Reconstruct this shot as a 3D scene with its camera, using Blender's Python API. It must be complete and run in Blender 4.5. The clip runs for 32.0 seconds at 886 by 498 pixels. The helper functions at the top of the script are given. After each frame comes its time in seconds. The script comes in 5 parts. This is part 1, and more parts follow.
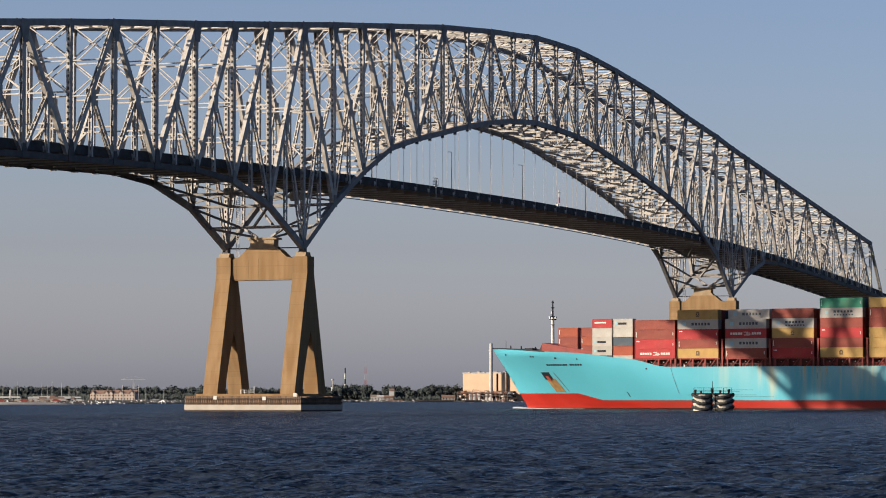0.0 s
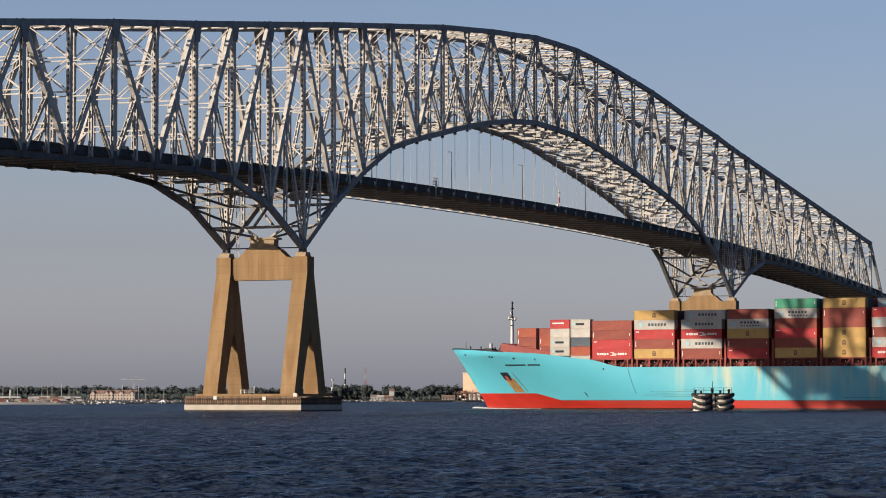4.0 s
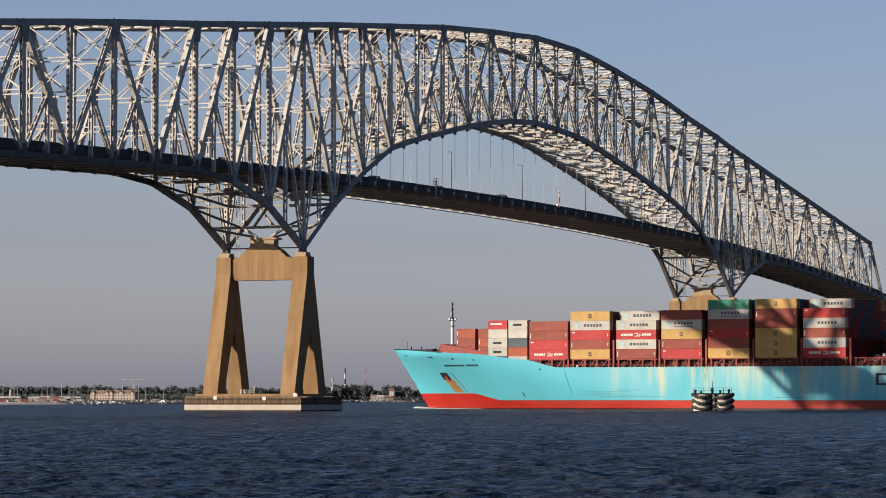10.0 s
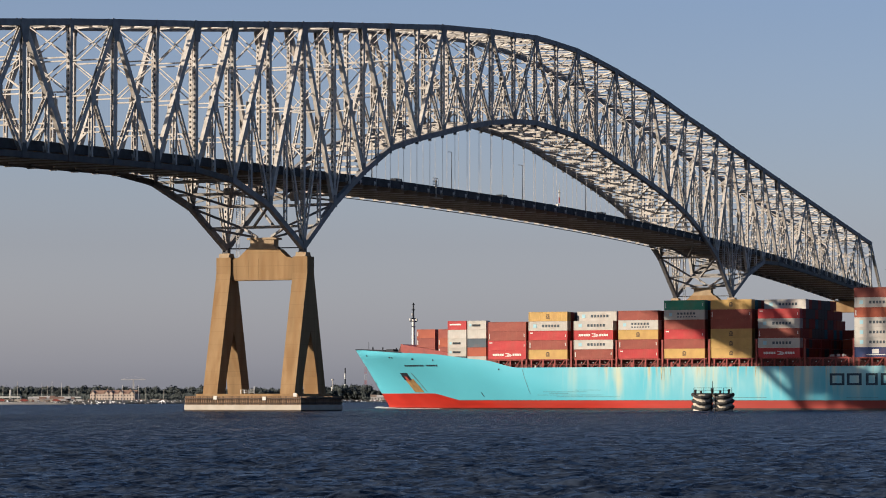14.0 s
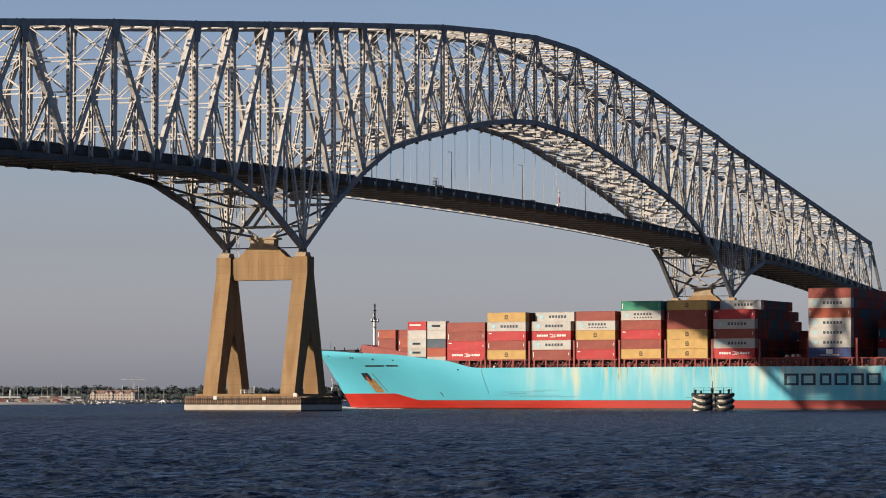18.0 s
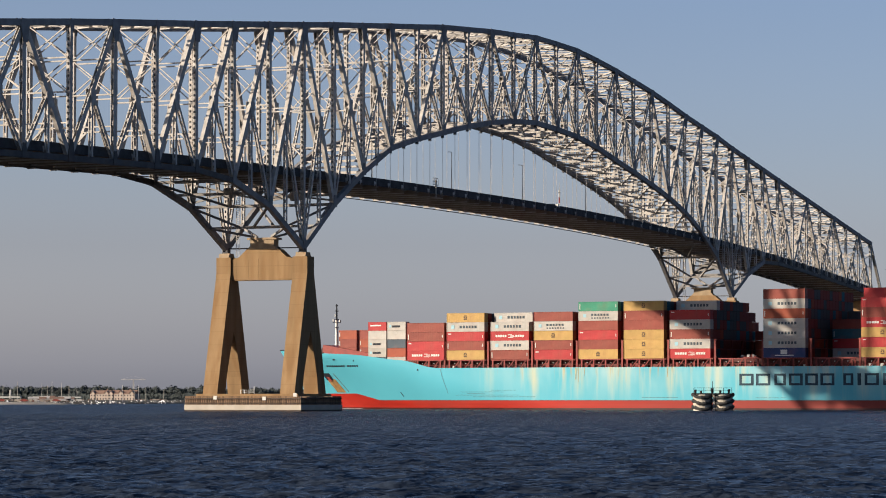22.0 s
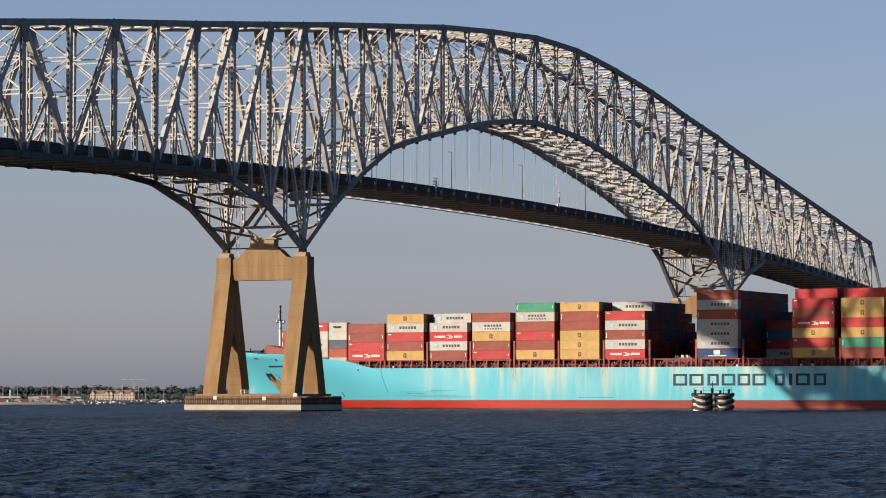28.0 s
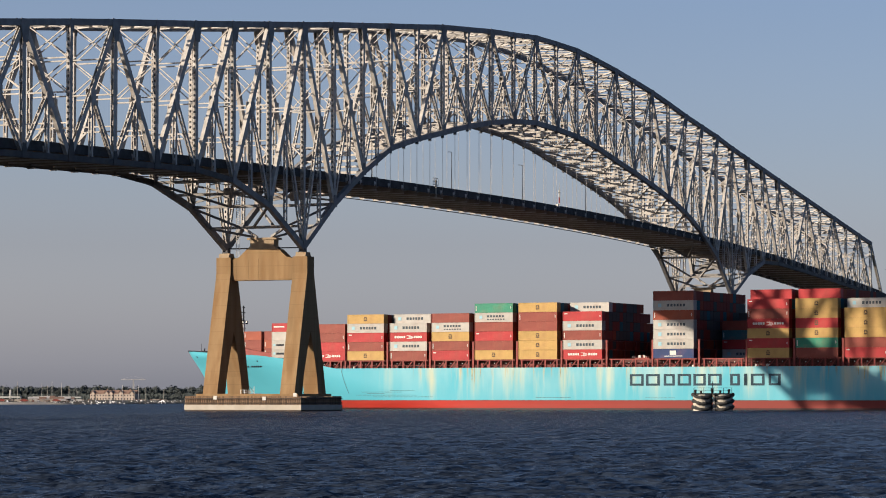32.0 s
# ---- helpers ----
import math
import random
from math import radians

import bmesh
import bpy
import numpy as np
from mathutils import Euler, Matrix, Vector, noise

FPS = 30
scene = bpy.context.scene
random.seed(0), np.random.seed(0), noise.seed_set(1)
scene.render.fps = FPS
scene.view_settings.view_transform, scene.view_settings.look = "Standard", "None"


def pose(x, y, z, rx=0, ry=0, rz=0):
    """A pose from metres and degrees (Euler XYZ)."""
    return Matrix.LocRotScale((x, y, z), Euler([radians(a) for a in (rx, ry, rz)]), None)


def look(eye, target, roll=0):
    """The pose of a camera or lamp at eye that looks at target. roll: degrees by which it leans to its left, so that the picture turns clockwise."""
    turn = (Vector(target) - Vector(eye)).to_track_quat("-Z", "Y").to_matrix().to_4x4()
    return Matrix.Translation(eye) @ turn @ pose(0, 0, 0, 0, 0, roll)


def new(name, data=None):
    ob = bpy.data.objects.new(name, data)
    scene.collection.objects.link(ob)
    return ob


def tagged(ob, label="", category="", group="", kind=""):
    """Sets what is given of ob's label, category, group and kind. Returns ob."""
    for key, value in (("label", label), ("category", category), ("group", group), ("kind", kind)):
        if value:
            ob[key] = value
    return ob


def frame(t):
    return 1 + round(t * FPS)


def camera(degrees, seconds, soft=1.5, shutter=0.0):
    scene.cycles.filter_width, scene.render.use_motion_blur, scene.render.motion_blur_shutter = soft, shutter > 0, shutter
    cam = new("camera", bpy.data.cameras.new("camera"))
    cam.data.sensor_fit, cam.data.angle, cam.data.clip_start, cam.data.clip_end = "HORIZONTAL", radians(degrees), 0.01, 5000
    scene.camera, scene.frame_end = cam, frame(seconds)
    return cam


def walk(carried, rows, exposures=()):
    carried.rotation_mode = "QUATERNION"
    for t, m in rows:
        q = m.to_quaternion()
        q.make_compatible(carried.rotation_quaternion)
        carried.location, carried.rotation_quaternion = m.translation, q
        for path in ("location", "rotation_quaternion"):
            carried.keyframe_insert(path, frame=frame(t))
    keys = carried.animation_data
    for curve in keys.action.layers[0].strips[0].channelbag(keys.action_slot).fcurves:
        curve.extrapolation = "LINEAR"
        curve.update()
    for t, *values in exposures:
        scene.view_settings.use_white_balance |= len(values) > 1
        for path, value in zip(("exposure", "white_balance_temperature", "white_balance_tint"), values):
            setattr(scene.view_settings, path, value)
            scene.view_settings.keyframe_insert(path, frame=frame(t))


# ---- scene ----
# camera: stands still on the shore, 3.1 m above the water
EYE_Z, TILT = 3.1, 2.862
cam = camera(16.83, 32.0, soft=1.0)
walk(cam, [(0.0, pose(0, 0, EYE_Z, 90 + TILT, 0, 0)), (32.0, pose(0, 0, EYE_Z, 90 + TILT, 0, 0))],
     [(0.0, 1.32, 5950, 13), (32.0, 1.32, 5950, 13)])

# bridge frame: x along the bridge away from the near pier, y across it towards the far truss
BR = pose(-35.09, 748.12, 0, 0, 0, 90 - 22.472)
U = BR.to_3x3() @ Vector((1, 0, 0))
V = BR.to_3x3() @ Vector((0, 1, 0))

# light: low evening sun from along the bridge, a little behind it, and a clear sky
SUN_SIDE, SUN_UP = 49.5, 18.4
a = radians(SUN_SIDE)
to_sun = (-U * math.cos(a) + V * math.sin(a)) * math.cos(radians(SUN_UP)) + Vector((0, 0, math.sin(radians(SUN_UP))))
sun = new("sun", bpy.data.lights.new("sun", "SUN"))
sun.data.energy, sun.data.angle, sun.data.color = 5.0, radians(0.8), (1.0, 0.83, 0.60)
sun.matrix_world = look((0, 0, 0), tuple(-to_sun)) @ Matrix.Identity(4)
world = bpy.data.worlds.new("world")
scene.world = world
world.use_nodes = True
wn = world.node_tree
sky = wn.nodes.new("ShaderNodeTexSky")
sky.sky_type, sky.sun_disc = "NISHITA", False
sky.sun_elevation = radians(SUN_UP)
sky.sun_rotation = math.atan2(to_sun.x, to_sun.y)
sky.air_density, sky.dust_density, sky.ozone_density = 1.0, 2.1, 2.6
haze = wn.nodes.new("ShaderNodeVectorMath")
haze.operation = "MULTIPLY_ADD"
haze.inputs[1].default_value = (0.82, 0.82, 0.86)
haze.inputs[2].default_value = (0.45, 0.45, 0.45)     # even summer haze
wn.links.new(sky.outputs[0], haze.inputs[0])
# the haze is thicker towards the horizon, all round
up = wn.nodes.new("ShaderNodeSeparateXYZ")
wn.links.new(wn.nodes.new("ShaderNodeTexCoord").outputs["Generated"], up.inputs[0])
layer = wn.nodes.new("ShaderNodeValToRGB")
for at_z, colour in ((0.052, (1.29, 1.17, 1.265, 1)), (0.069, (1.225, 1.12, 1.18, 1)), (0.087, (1.145, 1.07, 1.13, 1)), (0.122, (1.05, 1.005, 1.065, 1)),
                     (0.25, (0.80, 0.90, 1.02, 1)), (0.5, (0.55, 0.77, 0.95, 1))):
    layer.color_ramp.elements.new(at_z).color = colour
ends = layer.color_ramp.elements
ends[0].position, ends[0].color = 0.012, (1.76, 1.68, 1.90, 1)
ends[7].position, ends[7].color = 1.0, (0.45, 0.68, 0.88, 1)
wn.links.new(up.outputs["Z"], layer.inputs[0])
dim = wn.nodes.new("ShaderNodeVectorMath")
dim.operation = "MULTIPLY"
wn.links.new(haze.outputs[0], dim.inputs[0])
wn.links.new(layer.outputs[0], dim.inputs[1])
wn.links.new(dim.outputs[0], wn.nodes["Background"].inputs[0])
wn.nodes["Background"].inputs[1].default_value = 0.050


# ---- materials ----
LIGHT_BALANCE = 0.485      # scales every base colour down so lit paint suits the sun and exposure


def material(name, color, rough=0.6, metal=0.0, var=0.15, scale=0.5, stain=None, stain_scale=0.08, stain_amount=0.4,
             bump=0.0, bump_scale=2.0, stretch=(1, 1, 1), island=0.0, gloss=0.3, lifts=0.0, stain_from=0.48, stain_to=0.72):
    """Painted or mineral surface with grain at two scales, optional stains and relief."""
    m = bpy.data.materials.new(name)
    m.use_nodes = True
    t = m.node_tree
    N, Lk = t.nodes, t.links
    b = N["Principled BSDF"]
    b.inputs["Roughness"].default_value = rough
    b.inputs["Metallic"].default_value = metal
    b.inputs["Specular IOR Level"].default_value = gloss
    co = N.new("ShaderNodeTexCoord")
    mp = N.new("ShaderNodeMapping")
    mp.inputs["Scale"].default_value = stretch
    Lk.new(co.outputs["Object"], mp.inputs[0])
    n1 = N.new("ShaderNodeTexNoise")
    n1.inputs["Scale"].default_value, n1.inputs["Detail"].default_value = scale, 6.0
    Lk.new(mp.outputs[0], n1.inputs["Vector"])
    r1 = N.new("ShaderNodeMapRange")
    r1.inputs[1].default_value, r1.inputs[2].default_value = 0.3, 0.7
    r1.inputs[3].default_value, r1.inputs[4].default_value = 1 - var, 1 + var
    Lk.new(n1.outputs[0], r1.inputs[0])
    mul = N.new("ShaderNodeVectorMath")
    mul.operation = "SCALE"
    mul.inputs[0].default_value = [c * LIGHT_BALANCE for c in color]
    Lk.new(r1.outputs[0], mul.inputs["Scale"])
    out = mul.outputs[0]
    if island:
        oi = N.new("ShaderNodeObjectInfo")
        r3 = N.new("ShaderNodeMapRange")
        r3.inputs[3].default_value, r3.inputs[4].default_value = 1 - island, 1 + island
        Lk.new(oi.outputs["Random"], r3.inputs[0])
        m3 = N.new("ShaderNodeVectorMath")
        m3.operation = "SCALE"
        Lk.new(out, m3.inputs[0])
        Lk.new(r3.outputs[0], m3.inputs["Scale"])
        out = m3.outputs[0]
    if lifts:
        # casting joints, one line every few metres of height
        sp = N.new("ShaderNodeSeparateXYZ")
        Lk.new(co.outputs["Object"], sp.inputs[0])
        last = sp.outputs["Z"]
        for op, v in (("MULTIPLY", 1 / lifts), ("FRACT", 0), ("LESS_THAN", 0.045), ("MULTIPLY", -0.13), ("ADD", 1.0)):
            q = N.new("ShaderNodeMath")
            q.operation = op
            q.inputs[1].default_value = v
            Lk.new(last, q.inputs[0])
            last = q.outputs[0]
        m4 = N.new("ShaderNodeVectorMath")
        m4.operation = "SCALE"
        Lk.new(out, m4.inputs[0])
        Lk.new(last, m4.inputs["Scale"])
        out = m4.outputs[0]
    if stain:
        n2 = N.new("ShaderNodeTexNoise")
        n2.inputs["Scale"].default_value, n2.inputs["Detail"].default_value = stain_scale, 5.0
        Lk.new(mp.outputs[0], n2.inputs["Vector"])
        r2 = N.new("ShaderNodeMapRange")
        r2.inputs[1].default_value, r2.inputs[2].default_value = stain_from, stain_to
        r2.inputs[3].default_value, r2.inputs[4].default_value = 0, stain_amount
        Lk.new(n2.outputs[0], r2.inputs[0])
        mix = N.new("ShaderNodeMix")
        mix.data_type = "RGBA"
        Lk.new(r2.outputs[0], mix.inputs[0])
        Lk.new(out, mix.inputs[6])
        mix.inputs[7].default_value = (*stain, 1)
        out = mix.outputs[2]
    Lk.new(out, b.inputs["Base Color"])
    if bump:
        n3 = N.new("ShaderNodeTexNoise")
        n3.inputs["Scale"].default_value, n3.inputs["Detail"].default_value = bump_scale, 4.0
        Lk.new(co.outputs["Object"], n3.inputs["Vector"])
        bp = N.new("ShaderNodeBump")
        bp.inputs["Strength"].default_value, bp.inputs["Distance"].default_value = 0.6, bump
        Lk.new(n3.outputs[0], bp.inputs["Height"])
        Lk.new(bp.outputs[0], b.inputs["Normal"])
    return m


STEEL = material("weathered_grey_paint", (0.59, 0.555, 0.51), 0.6, var=0.2, scale=0.6, stain=(0.17, 0.12, 0.08), stain_scale=0.25, stain_amount=0.35, gloss=0.15)
# near-black steel: the shade at deck level is put into its colour
STEEL_SHADE = material("shade_dark_grey_paint", (0.095, 0.098, 0.105), 0.6, var=0.22, scale=0.5, stain=(0.14, 0.10, 0.07), stain_scale=0.2, stain_amount=0.25, gloss=0.08)
# chords and joint plates: steel darkened to deepen their shaded near faces
STEEL_CHORD = material("shade_dark_chord_paint", (0.335, 0.325, 0.32), 0.7, var=0.2, scale=0.5, stain=(0.08, 0.06, 0.05), stain_scale=0.2, stain_amount=0.35, gloss=0.1)
# same steel below the roadway, darkened for the deck's shadow
STEEL_UNDERSHADE = material("under_deck_shade_grey", (0.33, 0.315, 0.30), 0.7, var=0.25, scale=0.5, stain=(0.13, 0.09, 0.06), stain_scale=0.2, stain_amount=0.5, gloss=0.1)
# floor steel: STEEL in a browner tone with underdeck shade in it
STEEL_LOW = material("weathered_shade_floor_paint", (0.30, 0.235, 0.18), 0.6, var=0.2, scale=0.5, stain=(0.2, 0.13, 0.08), stain_scale=0.15, stain_amount=0.4)
CONCRETE = material("pier_concrete", (0.34, 0.222, 0.115), 0.95, var=0.2, scale=0.3, stain=(0.12, 0.066, 0.028), stain_scale=0.36, stain_amount=0.6, bump=0.04, stretch=(1, 1, 0.12), gloss=0.1, lifts=3.3, stain_from=0.47, stain_to=0.66)
CONCRETE_PALE = material("pale_concrete", (0.55, 0.50, 0.42), 0.9, var=0.12, scale=0.5, stain=(0.28, 0.24, 0.18), stain_scale=0.3, stain_amount=0.4, bump=0.03)
CONCRETE_CAP = material("tan_cap_concrete", (0.40, 0.30, 0.19), 0.9, var=0.15, scale=0.6, stain=(0.2, 0.13, 0.07), stain_scale=0.4, stain_amount=0.5, bump=0.03)
DECK = material("deck_concrete", (0.25, 0.24, 0.22), 0.9, var=0.2, scale=0.4)
TIMBER = material("weathered_timber", (0.30, 0.19, 0.115), 0.85, var=0.35, scale=1.2, island=0.35)
# weathered parapet darkened further: its shaded side is put into the colour
PARAPET = material("weathered_shade_parapet", (0.085, 0.085, 0.088), 0.9, var=0.35, scale=0.5, gloss=0.08)
# dark tone for the wet footing and for shade behind the fender slats
WET_SHADE_TIMBER = material("wet_shade_timber", (0.075, 0.05, 0.033), 0.8, var=0.4, scale=0.8)
DARK = material("dark_rubber", (0.02, 0.02, 0.02), 0.7, var=0.3)
HULL = material("pale_blue_hull_paint", (0.125, 0.515, 0.645), 0.5, var=0.05, scale=0.06, gloss=0.12)


def weather_hull(m):
    """Chalky runs and rust that start below the deck edge amidships."""
    t = m.node_tree
    N, Lk = t.nodes, t.links
    b = N["Principled BSDF"]
    base = b.inputs["Base Color"].links[0].from_socket
    co = N.new("ShaderNodeTexCoord")
    sep = N.new("ShaderNodeSeparateXYZ")
    Lk.new(co.outputs["Object"], sep.inputs[0])

    def ranged(src, a0, a1, b0, b1):
        r = N.new("ShaderNodeMapRange")
        for n, v in enumerate((a0, a1, b0, b1)):
            r.inputs[n + 1].default_value = v
        Lk.new(src, r.inputs[0])
        return r.outputs[0]

    def times(p, q):
        r = N.new("ShaderNodeMath")
        r.operation = "MULTIPLY"
        Lk.new(p, r.inputs[0])
        Lk.new(q, r.inputs[1])
        return r.outputs[0]

    def streak(scale, stretch, lo, hi):
        mp = N.new("ShaderNodeMapping")
        mp.inputs["Scale"].default_value = (1, 0.0, stretch)
        Lk.new(co.outputs["Object"], mp.inputs[0])
        n = N.new("ShaderNodeTexNoise")
        n.inputs["Scale"].default_value, n.inputs["Detail"].default_value = scale, 4.0
        Lk.new(mp.outputs[0], n.inputs["Vector"])
        return ranged(n.outputs[0], lo, hi, 0, 1)
    aft = ranged(sep.outputs["X"], 27, -2, 0, 1)
    high = ranged(sep.outputs["Z"], 3.5, 10.5, 0.25, 1)
    shift = N.new("ShaderNodeMath")
    shift.operation = "ADD"
    shift.inputs[1].default_value = -31.4
    Lk.new(sep.outputs["X"], shift.inputs[0])
    bay = N.new("ShaderNodeMath")
    bay.operation = "PINGPONG"
    bay.inputs[1].default_value = 7.025
    Lk.new(shift.outputs[0], bay.inputs[0])
    below = times(times(ranged(bay.outputs[0], 0.2, 2.0, 1, 0), streak(0.5, 0.08, 0.32, 0.6)), ranged(sep.outputs["Z"], 2.5, 8.5, 0.1, 1))
    out = base
    for mask, colour, amount in ((times(below, aft), (0.72, 0.66, 0.40), 0.8),
                                 (times(times(streak(0.14, 0.3, 0.38, 0.68), aft), high), (0.50, 0.71, 0.72), 0.62),
                                 (times(times(streak(0.45, 0.10, 0.52, 0.72), aft), high), (0.64, 0.66, 0.48), 0.85),
                                 (times(times(streak(0.9, 0.12, 0.57, 0.74), aft), ranged(sep.outputs["Z"], 7.5, 12.0, 0, 1)), (0.44, 0.29, 0.11), 0.85)):
        mix = N.new("ShaderNodeMix")
        mix.data_type = "RGBA"
        k = N.new("ShaderNodeMath")
        k.operation = "MULTIPLY"
        k.inputs[1].default_value = amount
        Lk.new(mask, k.inputs[0])
        Lk.new(k.outputs[0], mix.inputs[0])
        Lk.new(out, mix.inputs[6])
        mix.inputs[7].default_value = (*[c * LIGHT_BALANCE for c in colour], 1)
        out = mix.outputs[2]
    Lk.new(out, b.inputs["Base Color"])


weather_hull(HULL)


def fade_aft(m, colour):
    """The red band has chalked to a dull rose amidships and aft; it is fresher towards the bow."""
    t = m.node_tree
    b = t.nodes["Principled BSDF"]
    base = b.inputs["Base Color"].links[0].from_socket
    co, sep, r, mix = (t.nodes.new("ShaderNode" + n) for n in ("TexCoord", "SeparateXYZ", "MapRange", "Mix"))
    mix.data_type = "RGBA"
    t.links.new(co.outputs["Object"], sep.inputs[0])
    t.links.new(sep.outputs["X"], r.inputs[0])
    r.inputs[1].default_value, r.inputs[2].default_value, r.inputs[3].default_value, r.inputs[4].default_value = 0, -75, 0, 0.9
    t.links.new(r.outputs[0], mix.inputs[0])
    t.links.new(base, mix.inputs[6])
    mix.inputs[7].default_value = (*[c * LIGHT_BALANCE for c in colour], 1)
    t.links.new(mix.outputs[2], b.inputs["Base Color"])


BOOT = material("red_antifouling_paint", (0.455, 0.027, 0.014), 0.6, var=0.14, scale=0.3, stain=(0.19, 0.035, 0.025), stain_scale=0.16, stain_amount=0.5, stretch=(0.3, 1, 1), gloss=0.15)
fade_aft(BOOT, (0.25, 0.05, 0.04))
WET_SHADE_RED = material("wet_shade_red_paint", (0.07, 0.016, 0.014), 0.35, var=0.5, scale=0.6, stain=(0.012, 0.014, 0.012), stain_scale=0.3, stain_amount=0.8, stretch=(0.4, 1, 1))
COAMING = material("dark_red_coaming", (0.13, 0.03, 0.022), 0.7, var=0.5, scale=0.9)
SHIP_RED = material("ship_red_oxide", (0.28, 0.036, 0.026), 0.6, var=0.25, scale=0.6)
BLACK = material("black_paint", (0.025, 0.03, 0.04), 0.6, var=0.2, gloss=0.12)
LETTER = material("dark_slate_lettering", (0.035, 0.07, 0.10), 0.6, var=0.35, scale=0.5, gloss=0.12)
WHITE = material("white_paint", (0.75, 0.74, 0.70), 0.5, var=0.08)
SAND = material("beach_sand", (0.52, 0.46, 0.38), 0.95, var=0.25, scale=0.05)
GRASS = material("grass", (0.045, 0.046, 0.036), 0.95, var=0.4, scale=0.03)
# leaf colour lifted and blued to carry distance haze
FOLIAGE = material("hazy_foliage", (0.068, 0.079, 0.077), 0.9, var=0.3, scale=0.08, gloss=0.05)
BARK = material("bark", (0.10, 0.07, 0.05), 0.95, var=0.3)
RUST_RED = material("faded_red_paint", (0.35, 0.07, 0.05), 0.7, var=0.2)


# ---- building helpers ----
class Geo:
    """Collects boxes and plates into one mesh."""

    def __init__(self):
        self.v, self.f = [], []

    def add(self, verts, faces):
        o = len(self.v)
        self.v += [tuple(p) for p in verts]
        self.f += [tuple(i + o for i in q) for q in faces]
        return self

    def box(self, x0, y0, z0, x1, y1, z1):
        return self.add([(x0, y0, z0), (x1, y0, z0), (x1, y1, z0), (x0, y1, z0), (x0, y0, z1), (x1, y0, z1), (x1, y1, z1), (x0, y1, z1)],
                        [(0, 3, 2, 1), (4, 5, 6, 7), (0, 1, 5, 4), (1, 2, 6, 5), (2, 3, 7, 6), (3, 0, 4, 7)])

    def bar(self, p, q, w, h, side=(0, 1, 0), off=(0, 0), cut=0.0):
        """A straight bar from p to q: w along side, h across it."""
        p, q, side = Vector(p), Vector(q), Vector(side)
        d = (q - p).normalized()
        p, q = p + d * cut, q - d * cut
        s = (side - d * side.dot(d)).normalized()
        n = d.cross(s)
        c = s * off[0] + n * off[1]
        vs = [e + c + s * (i * w / 2) + n * (j * h / 2) for e in (p, q) for i, j in ((-1, -1), (1, -1), (1, 1), (-1, 1))]
        return self.add(vs, [(0, 1, 2, 3), (7, 6, 5, 4), (0, 4, 5, 1), (1, 5, 6, 2), (2, 6, 7, 3), (3, 7, 4, 0)])

    def holed(self, p, q, w, h, pitch=1.5, hole=0.85, side=(0, 1, 0)):
        """A built-up box member: two solid side plates and two cover plates pierced by access holes."""
        p, q = Vector(p), Vector(q)
        t = 0.09
        for i in (-1, 1):
            self.bar(p, q, t, h, side, (i * (w / 2 - t / 2), 0))
        n = max(2, int((q - p).length / pitch))
        for j in (-1, 1):
            for i in (-1, 1):
                self.bar(p, q, w * 0.27, t, side, (i * w * 0.36, j * (h / 2 - t / 2)))
            for k in range(n):
                m0, m1 = p.lerp(q, (k + hole / pitch) / n), p.lerp(q, (k + 1) / n)
                self.bar(m0, m1, w * 0.46, t, side, (0, j * (h / 2 - t / 2)))
        return self

    def laced(self, p, q, w, h, pitch=2.4, side=(0, 1, 0)):
        """Two slim channels tied by batten plates."""
        p, q = Vector(p), Vector(q)
        for i in (-1, 1):
            self.bar(p, q, w * 0.2, h, side, (i * w * 0.4, 0))
        n = max(2, int((q - p).length / pitch))
        for k in range(n):
            m0, m1 = p.lerp(q, (k + 0.35) / n), p.lerp(q, (k + 0.65) / n)
            self.bar(m0, m1, w * 0.62, h * 0.7, side)
        return self

    def prism(self, outline, axis, lo, hi):
        """Extrudes a convex or simple outline (2D points) along an axis: 'x', 'y' or 'z'."""
        def put(a, b, c):
            return {"x": (c, a, b), "y": (a, c, b), "z": (a, b, c)}[axis]
        n = len(outline)
        vs = [put(a, b, lo) for a, b in outline] + [put(a, b, hi) for a, b in outline]
        fs = [tuple(range(n)), tuple(range(2 * n - 1, n - 1, -1))] + [(i, i + n, (i + 1) % n + n, (i + 1) % n) for i in range(n)]
        return self.add(vs, fs)

    def tube(self, p, q, r0, r1, n=10):
        p, q = Vector(p), Vector(q)
        d = (q - p).normalized()
        s = d.orthogonal().normalized()
        c = d.cross(s)
        ring = [(math.cos(2 * math.pi * i / n), math.sin(2 * math.pi * i / n)) for i in range(n)]
        vs = [p + (s * a + c * b) * r0 for a, b in ring] + [q + (s * a + c * b) * r1 for a, b in ring]
        fs = [tuple(range(n - 1, -1, -1)), tuple(range(n, 2 * n))] + [(i, (i + 1) % n, (i + 1) % n + n, i + n) for i in range(n)]
        return self.add(vs, fs)


def mesh_of(name, geo, mat):
    me = bpy.data.meshes.new(name)
    me.from_pydata(geo.v, [], geo.f)
    me.validate()
    bm = bmesh.new()
    bm.from_mesh(me)
    bmesh.ops.recalc_face_normals(bm, faces=bm.faces)
    bm.to_mesh(me)
    bm.free()
    me.materials.append(mat)
    return me


def part(name, geo, mat, parent=None, label="", m=None):
    """One mesh object under a thing or a part. geo: a Geo, or a ready mesh."""
    me = geo if isinstance(geo, bpy.types.Mesh) else mesh_of(name, geo, mat)
    ob = new(name, me)
    if parent is not None:
        ob.parent = parent
    if m is not None:
        ob.matrix_basis = m
    if label:
        tagged(ob, label)
    return ob


